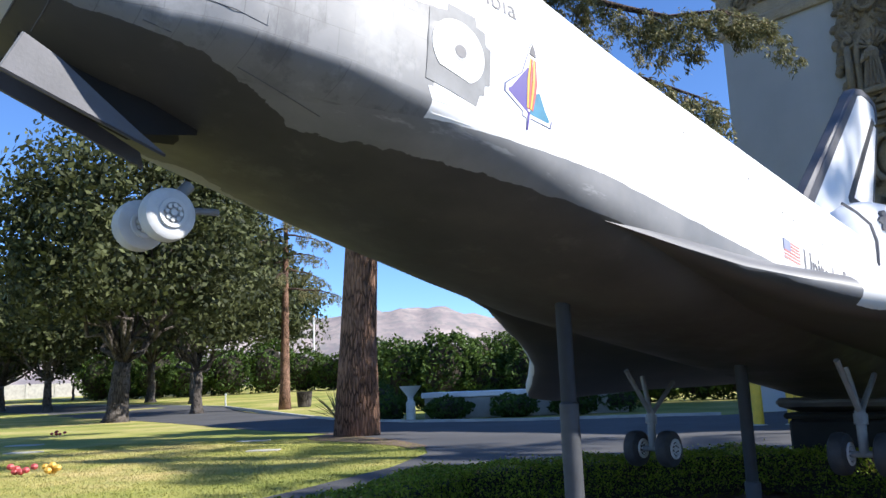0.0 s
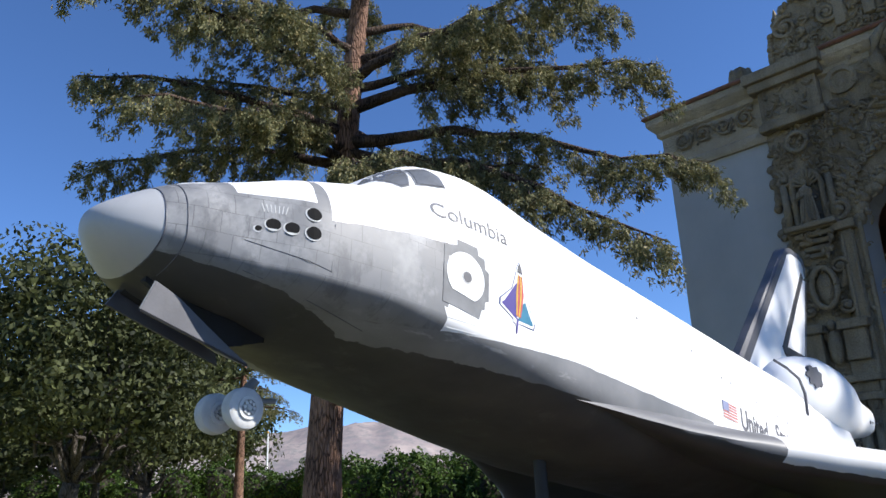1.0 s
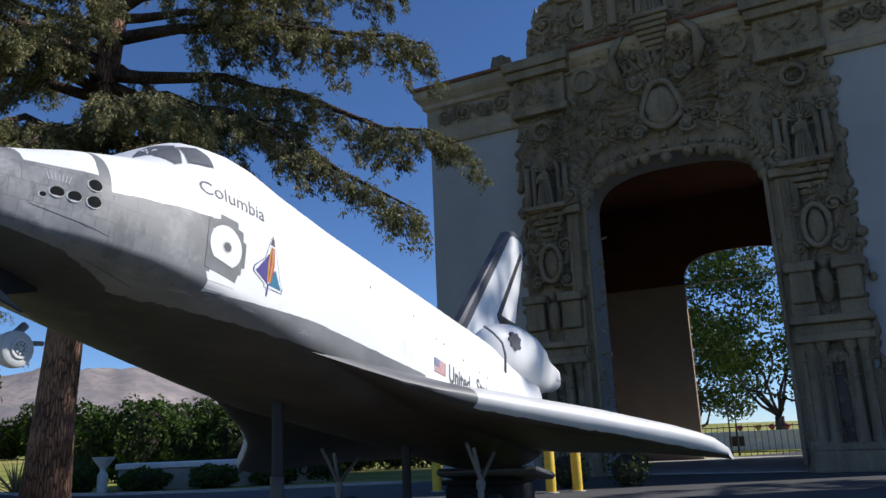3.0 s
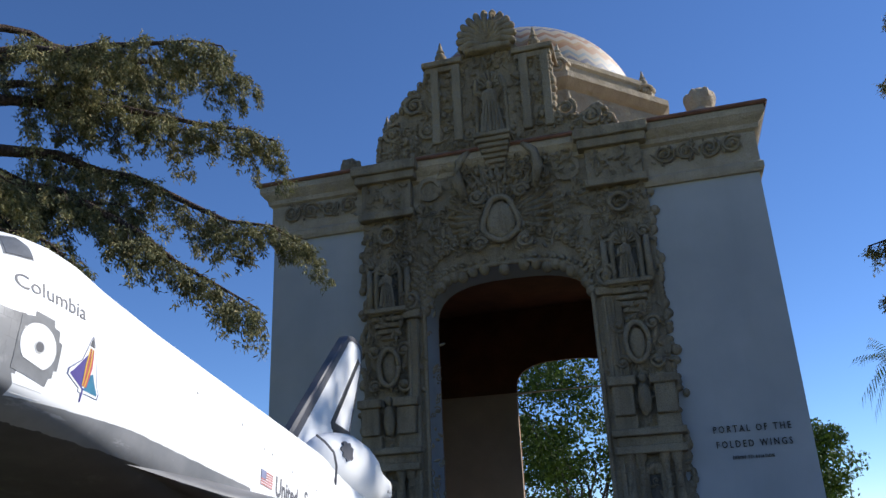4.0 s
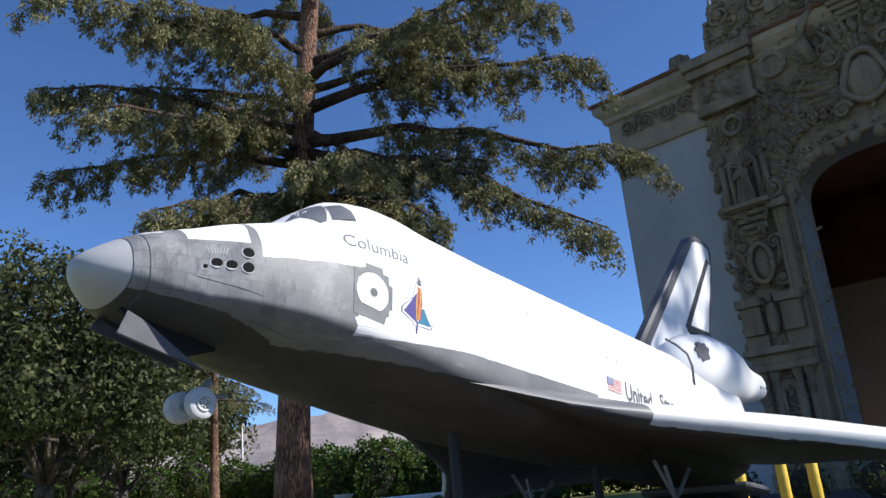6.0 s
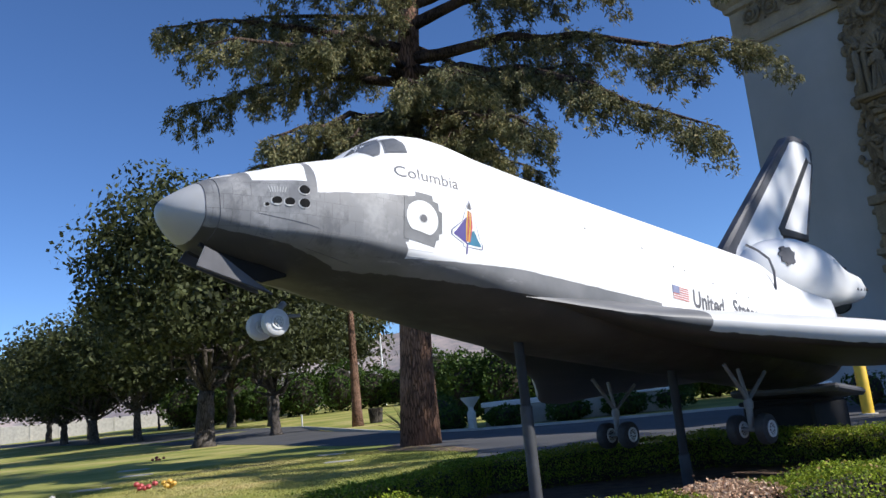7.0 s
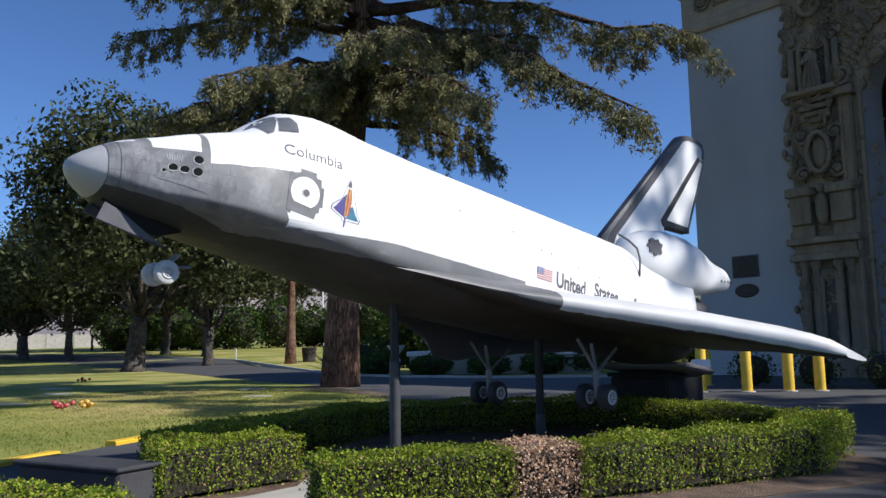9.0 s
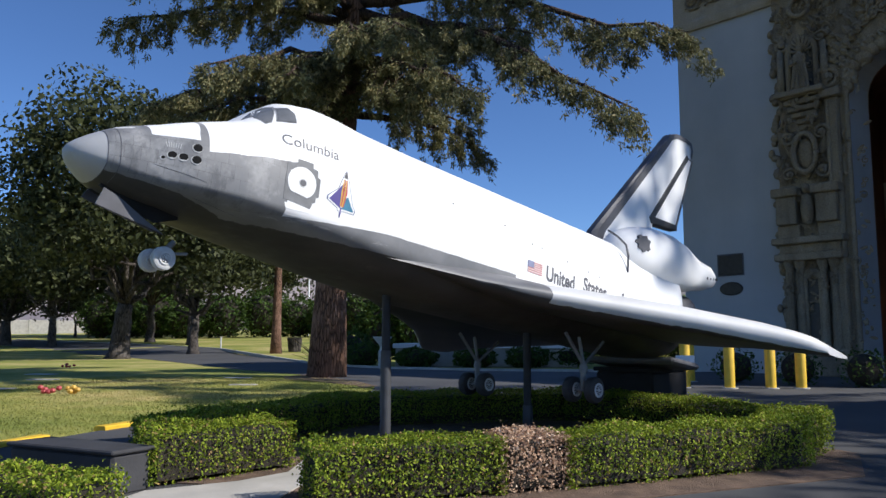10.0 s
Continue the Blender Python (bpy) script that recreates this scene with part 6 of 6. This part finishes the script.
# iron gate and rails beyond the rear arch
gate = thing("iron_fence", "black iron fence with upright bars behind the archway", "fence", PO @ Matrix.Translation((0, 19.5, 0)))
for i in range(46):
    u = 1.0 + 0.3 * i
    part("bar", Mesh().tube([(u, 0, 0.0), (u, 0, 1.55)], 0.016, 5), M["black"], gate)
for z in (0.15, 1.4):
    part("rail", Mesh().box(0.9, -0.02, z, 14.7, 0.02, z + 0.05), M["black"], gate)
for u, h in ((6.4, 3.0), (6.75, 2.7), (2.4, 2.4)):
    part("gate_post", Mesh().tube([(u, 0, 0), (u, 0, h)], [0.05, 0.035], 8), M["black"], gate)

low = thing("white_block_wall", "low white block wall beyond the iron fence", "wall", PO @ Matrix.Translation((0, 30, 0)))
for i in range(9):
    m = Mesh().box(-3 + 2.4 * i, 0, 0, -3 + 2.4 * i + 2.36, 0.25, 1.25, 0.02)
    b_ = part("panel", m, M["dull_white"], low)
    if i % 2:
        part("opening", Mesh().box(-2.4 + 2.4 * i, -0.01, 0.35, -1.5 + 2.4 * i, 0.05, 0.95), M["bronze"], b_)
for i, (u, mat) in enumerate(((5.5, "red"), (6.6, "gold"), (8.3, "red"), (9.2, "gold"), (7.4, "red"), (9.9, "red"))):
    fl = thing("flower_pot", "bright flowers in a pot on the white wall", "flowers", PO @ Matrix.Translation((u, 30.1, 1.25)), "flowers on the wall")
    part("bloom", Mesh().lump((0, 0, 0.22), (0.2, 0.18, 0.15), 8, 5), M[mat], fl)
    part("pot", Mesh().lathe([(0.06, 0), (0.1, 0.16)], 8), M["rooftile"], fl)
for k, (u, v, h, cr) in enumerate(((7.6, 34, 16, 6.0), (13.5, 40, 11, 4.5), (0.5, 42, 11, 5), (21, 44, 10, 5))):
    p = PO @ Vector((u, v, 0))
    broadleaf("pine_tree", (p.x, p.y, 0), h, cr, 0.35, "dense green tree behind the portal", 90 + k, 15000, 0.16, "bush", (0, 0), 0.15)


# ---- round the shuttle ----
def bollard(x, y, h=1.05):
    t = thing("bollard", "yellow painted steel bollard on the drive", "bollard", Matrix.Translation((x, y, 0)), "yellow bollards")
    part("pipe", Mesh().lathe([(0.11, 0), (0.11, h - 0.05), (0.09, h - 0.015), (0.04, h)], 16), M["yellow"], t, "", 0.7)
    part("footing", Mesh().lathe([(0.17, 0.0), (0.17, 0.03), (0.12, 0.035)], 16), M["concrete"], t)


for x, y in ((6.28, 14.6), (7.15, 14.65), (7.8, 14.7), (5.4, 14.8), (5.5, 17.6), (6.15, 17.4)):
    bollard(x, y)

pd = ax * 7.7 + nx * -2.6
ped = thing("dark_pedestal", "dark square pedestal under the shuttle tail", "pedestal", Matrix.Translation((pd.x, pd.y, 0)) @ Matrix.Rotation(AXIS, 4, "Z"))
part("block", Mesh().box(-0.42, -0.4, 0, 0.42, 0.4, 0.64, 0.03), M["shade_black"], ped)
part("cap", Mesh().box(-0.45, -0.43, 0.64, 0.45, 0.43, 0.69, 0.02), M["shade_black"], ped)

blk = thing("stone_block", "low dark granite block beside the drive", "block", Matrix.Translation((-1.62, 2.72, 0)) @ Matrix.Rotation(radians(-24), 4, "Z"))
part("body", Mesh().box(-0.52, -0.16, 0, 0.52, 0.16, 0.27, 0.02), M["granite"], blk)
part("top_slab", Mesh().box(-0.54, -0.18, 0.27, 0.54, 0.18, 0.30, 0.01), M["granite"], blk)

# concrete path through the gap, and litter strip along the hedge
setting("concrete_path", Mesh().strip([(-1.15, 1.75), (-0.12, 1.72), (-0.1, 2.5), (0.1, 4.6), (-0.35, 4.6), (-0.3, 3.3), (-0.55, 2.9), (-1.05, 2.5)], 0.0, 0.03, lambda p, q, d: (p, q, d)), M["concrete"], "worn pale concrete path through the hedge", "path")
setting("planting_bed", Mesh().strip([(-1.55, 2.95), (-0.4, 2.75), (-0.1, 1.75), (0.3, 1.68), (2.2, 2.55), (4.0, 3.5), (4.5, 4.7), (3.35, 7.4), (2.3, 8.1), (-0.8, 7.2), (-1.75, 3.9)], 0.0, 0.022, lambda p, q, d: (p, q, d)), M["soil"], "brown leaf litter under the hedge", "soil")
poly_sheet("needle_litter", [(-4.6, 19.4), (-4.2, 18.0), (-3.0, 16.6), (-1.8, 15.0), (-1.5, 14.2), (-1.3, 14.9), (-2.2, 17.1), (-4.2, 20.4)], 0.014, M["soil"], "brown fallen needles under the cedar", "soil", 0.02)

bin_ = thing("litter_bin", "ribbed dark round litter bin on the lawn", "bin", Matrix.Translation((-13.3, 55.2, rise(-13.3, 55.2))))
for i in range(22):
    a = 2 * math.pi * i / 22
    part("stave", Mesh().tube([(0.40 * math.cos(a), 0.40 * math.sin(a), 0.02), (0.5 * math.cos(a), 0.5 * math.sin(a), 1.05)], 0.055, 5), M["grey_bark"], bin_)
part("liner", Mesh().lathe([(0.36, 0.02), (0.44, 1.0), (0.40, 1.0), (0.3, 0.1)], 20), M["black"], bin_)

wl = thing("raised_planter", "low white-topped raised planter beyond the drive", "planter", Matrix.Translation((0.9, 30.2, 0)))
# wall darker than its coping: shade on the face put into the colour
part("wall", Mesh().box(-3.4, -2.2, 0, 3.6, 2.2, 0.72, 0.03), M["concrete"], wl)
part("coping", Mesh().box(-3.5, -2.3, 0.72, 3.7, 2.3, 0.9, 0.02), M["white"], wl, "bright white coping slab")
vs_ = thing("stone_vase", "small pale stone vase on a pedestal", "vase", Matrix.Translation((-2.9, 27.2, 0)))
part("bowl", Mesh().lathe([(0.16, 0), (0.16, 0.6), (0.1, 0.68), (0.1, 0.8), (0.34, 1.1), (0.36, 1.16), (0.3, 1.16)], 16), M["dull_white"], vs_)
for k, (x, y, r, h) in enumerate(((-4.6, 30, 0.9, 1.4), (-3.7, 27.6, 0.7, 0.9), (-1.6, 27.4, 0.8, 0.75), (0.6, 27.5, 0.8, 0.75), (2.6, 27.6, 0.8, 0.8), (4.2, 28.5, 1.0, 0.9))):
    bush("low_shrub", (x, y, 0), r, r, h, "low dark shrub in front of the planter", 120 + k, 1500, 0.07)
for k, (x, y) in enumerate(((7.2, 17.2), (8.3, 16.2), (9.4, 15.3))):
    bush("rose_bush", (x, y, 0), 0.55, 0.5, 0.85, "small open rose bush by the portal wall", 140 + k, 380, 0.05)

for i, (x, y, mat) in enumerate(((-6.9, 11.5, "red"), (-6.45, 11.45, "gold"), (-14, 25, "red"), (-7.4, 9.6, "concrete"))):
    g = thing("grave_flowers", "bunch of flowers lying on the grass", "flowers", Matrix.Translation((x, y, 0)), "flowers on the lawn")
    rr = np.random.default_rng(i)
    for k in range(6):
        part("bloom", Mesh().lump((rr.normal() * 0.13, rr.normal() * 0.07, 0.07 + 0.02 * k % 0.1), (0.06, 0.06, 0.045), 6, 4), M[mat], g)
for i, (x, y, r) in enumerate(((-4.4, 15.1, 0.3), (-7.5, 9.7, 0.34), (-9.0, 13.2, 0.35), (-5.6, 18.4, 0.35), (-12, 20, 0.4), (-10.2, 17, 0.35))):
    st = setting("grave_marker", Mesh().box(x - r, y - r * 0.55, -0.02, x + r, y + r * 0.55, 0.02, 0.006), M["concrete"], "flat grey grave marker set in the grass", "marker", None, "")



# small things on the far lawn
def agave(at, h, seed):
    """A clump of stiff pointed leaves that arch outward."""
    r = np.random.default_rng(seed)
    t = thing("agave_plant", "spiky straw-green agave clump beside the drive", "plant", Matrix.Translation(at))
    for i in range(34):
        a, lean, L = r.uniform(0, 6.28), r.uniform(0.15, 1.15), h * r.uniform(0.75, 1.1)
        d, sd = Vector((math.cos(a), math.sin(a), 0)), Vector((-math.sin(a), math.cos(a), 0))
        rows = []
        for k in range(5):
            u = k / 4
            c = d * (L * math.sin(lean) * u) + Vector((0, 0, L * math.cos(lean) * u - 0.15 * L * u * u))
            w = 0.05 * (1 - u) + 0.004
            rows.append([c - sd * w, c + Vector((0, 0, -0.02)), c + sd * w])
        part("leaf_blade", Mesh().grid(rows), M["straw"], t)
    return t


agave((-6.0, 30.4, 0), 1.6, 3), agave((-5.3, 31.0, 0), 1.3, 4)
pole = thing("flagpole", "tall thin white flagpole behind the far lawn", "flagpole", Matrix.Translation((-24.0, 105.0, rise(-24, 105))))
part("shaft", Mesh().lathe([(0.16, 0), (0.14, 4), (0.1, 9.5), (0.02, 9.6)], 10), M["white"], pole)
part("finial_ball", Mesh().lump((0, 0, 9.7), (0.16, 0.16, 0.16), 10, 6), M["gold"], pole)
for x, y, h, lab in ((-66.5, 97.5, 1.4, "short white marker post on the far lawn"), (-20.4, 59.6, 0.95, "thin pale stake at the edge of the far lawn")):
    mp = thing("marker_post", lab, "post", Matrix.Translation((x, y, rise(x, y))))
    part("shaft", Mesh().box(-0.16 if h > 1 else -0.05, -0.05, -0.1, 0.16 if h > 1 else 0.05, 0.05, h, 0.02), M["dull_white"], mp)
    part("cap", Mesh().box(-0.18 if h > 1 else -0.07, -0.07, h, 0.18 if h > 1 else 0.07, 0.07, h + 0.06, 0.015), M["white"], mp)
for k, (x, y) in enumerate(((-58.4, 90.2), (-74.0, 108.0), (-57.0, 105.0))):
    broadleaf("young_tree", (x, y, rise(x, y)), 6.2, 2.4, 0.16, "young tree with pale trunk on the far lawn", 160 + k, 2600, 0.18, "oak", (0, 0), 0.4, "grey_bark", "tree", 30)
fw = thing("boundary_wall", "long low pale wall at the far end of the cemetery", "wall", Matrix.Translation((-118.0, 108.0, 2.2)) @ Matrix.Rotation(radians(33), 4, "Z"))
for i in range(16):
    part("panel", Mesh().box(4.5 * i, -0.12, -0.6, 4.5 * i + 4.44, 0.12, 2.3, 0.03), M["concrete"], fw)
    part("pier", Mesh().box(4.5 * i - 0.2, -0.2, -0.6, 4.5 * i + 0.2, 0.2, 2.4, 0.03), M["concrete"], fw)

sg = thing("sign_panel", "small white sign panel on a short post", "sign", Matrix.Translation((4.62, 11.5, 0)))
part("panel", Mesh().box(-0.16, -0.015, 0.62, 0.16, 0.015, 0.76, 0.005), M["white"], sg)
part("post", Mesh().tube([(0, 0.03, 0), (0, 0.03, 0.7)], 0.02, 6), M["darksteel"], sg)
for o in bpy.data.objects:
    if o.name.split(".")[0] in ("gable_carving", "arch_crest", "pilaster_carving", "console_carving", "capital_carving", "scroll_panel", "cartouche", "plume_fan", "gable_volute", "arch_moulding", "frieze_scroll", "drapery_swag", "foliage", "crown"):
        tagged(o, "", "", "", "stuff")


# ---- grass blades along the near edge of the lawn ----
def blades(n, seed):
    r = np.random.default_rng(seed)
    x, y = r.uniform(-9.5, -1.2, n), r.uniform(2.5, 19, n)
    ex = np.interp(y, [2.2, 5.05, 6.5, 8.7, 11, 13.2, 14.9, 17.2, 20.6], [-3.75, -3.3, -3.02, -2.2, -1.45, -1.15, -1.35, -2.3, -4.4])
    keep = x < ex - 0.02
    x, y = x[keep], y[keep]
    n = len(x)
    a, h, w = r.uniform(0, 6.28, n), r.uniform(0.01, 0.035, n), r.uniform(0.003, 0.007, n)
    lean = r.normal(size=(n, 2)) * 0.02
    z = np.zeros(n)
    v = np.stack([np.column_stack([x - w * np.cos(a), y - w * np.sin(a), z]), np.column_stack([x + w * np.cos(a), y + w * np.sin(a), z]), np.column_stack([x + lean[:, 0], y + lean[:, 1], h])], 1).reshape(-1, 3)
    return v, np.arange(3 * n).reshape(n, 3)


gv, gf = blades(120000, 8)
tagged(raw("grass", gv, gf, M["lawn"]), "short dry grass blades on the lawn", "grass", "", "stuff")


# a last layer of small carving over the whole stone front, and along its broken outline
for u0, u1, z0, z1, n, k in ((3.6, 6.1, 0.4, 12.0, 330, 0.11), (11.2, 13.1, 0.4, 12.0, 270, 0.11), (6.3, 11.0, 10.2, 13.9, 230, 0.13), (4.4, 12.4, 13.9, 14.6, 120, 0.13), (6.1, 10.4, 14.6, 17.5, 170, 0.13)):
    m = Mesh()
    carve(m, rc, u0, u1, z0, z1, -0.2 if z1 <= 12.0 else -0.28, n, k)
    tagged(part("small_carving", m, S, portal, "fine weathered stone carving", 3.2), "", "", "", "stuff")
m = Mesh()
for (a_, b_) in zip(gable[:-1], gable[1:]):
    L_ = math.dist(a_, b_)
    for i in range(max(1, int(L_ / 0.16))):
        k = (i + rc.uniform()) / max(1, int(L_ / 0.16))
        u, z = a_[0] + (b_[0] - a_[0]) * k, a_[1] + (b_[1] - a_[1]) * k
        if z > 14.1:
            m.lump((u, -0.1 - 0.1 * rc.uniform(), z), (0.1 + 0.1 * rc.uniform(), 0.25, 0.1 + 0.12 * rc.uniform()), 7, 5)
for u, s_ in ((3.55, -1), (13.15, 1)):
    for i in range(70):
        m.lump((u + 0.1 * rc.normal(), -0.06, 0.4 + 11.3 * i / 70), (0.09 + 0.1 * rc.uniform(), 0.12, 0.1 + 0.1 * rc.uniform()), 6, 4)
tagged(part("broken_edge", m, S, portal, "uneven crumbling stone edge", 3.2), "", "", "", "stuff")
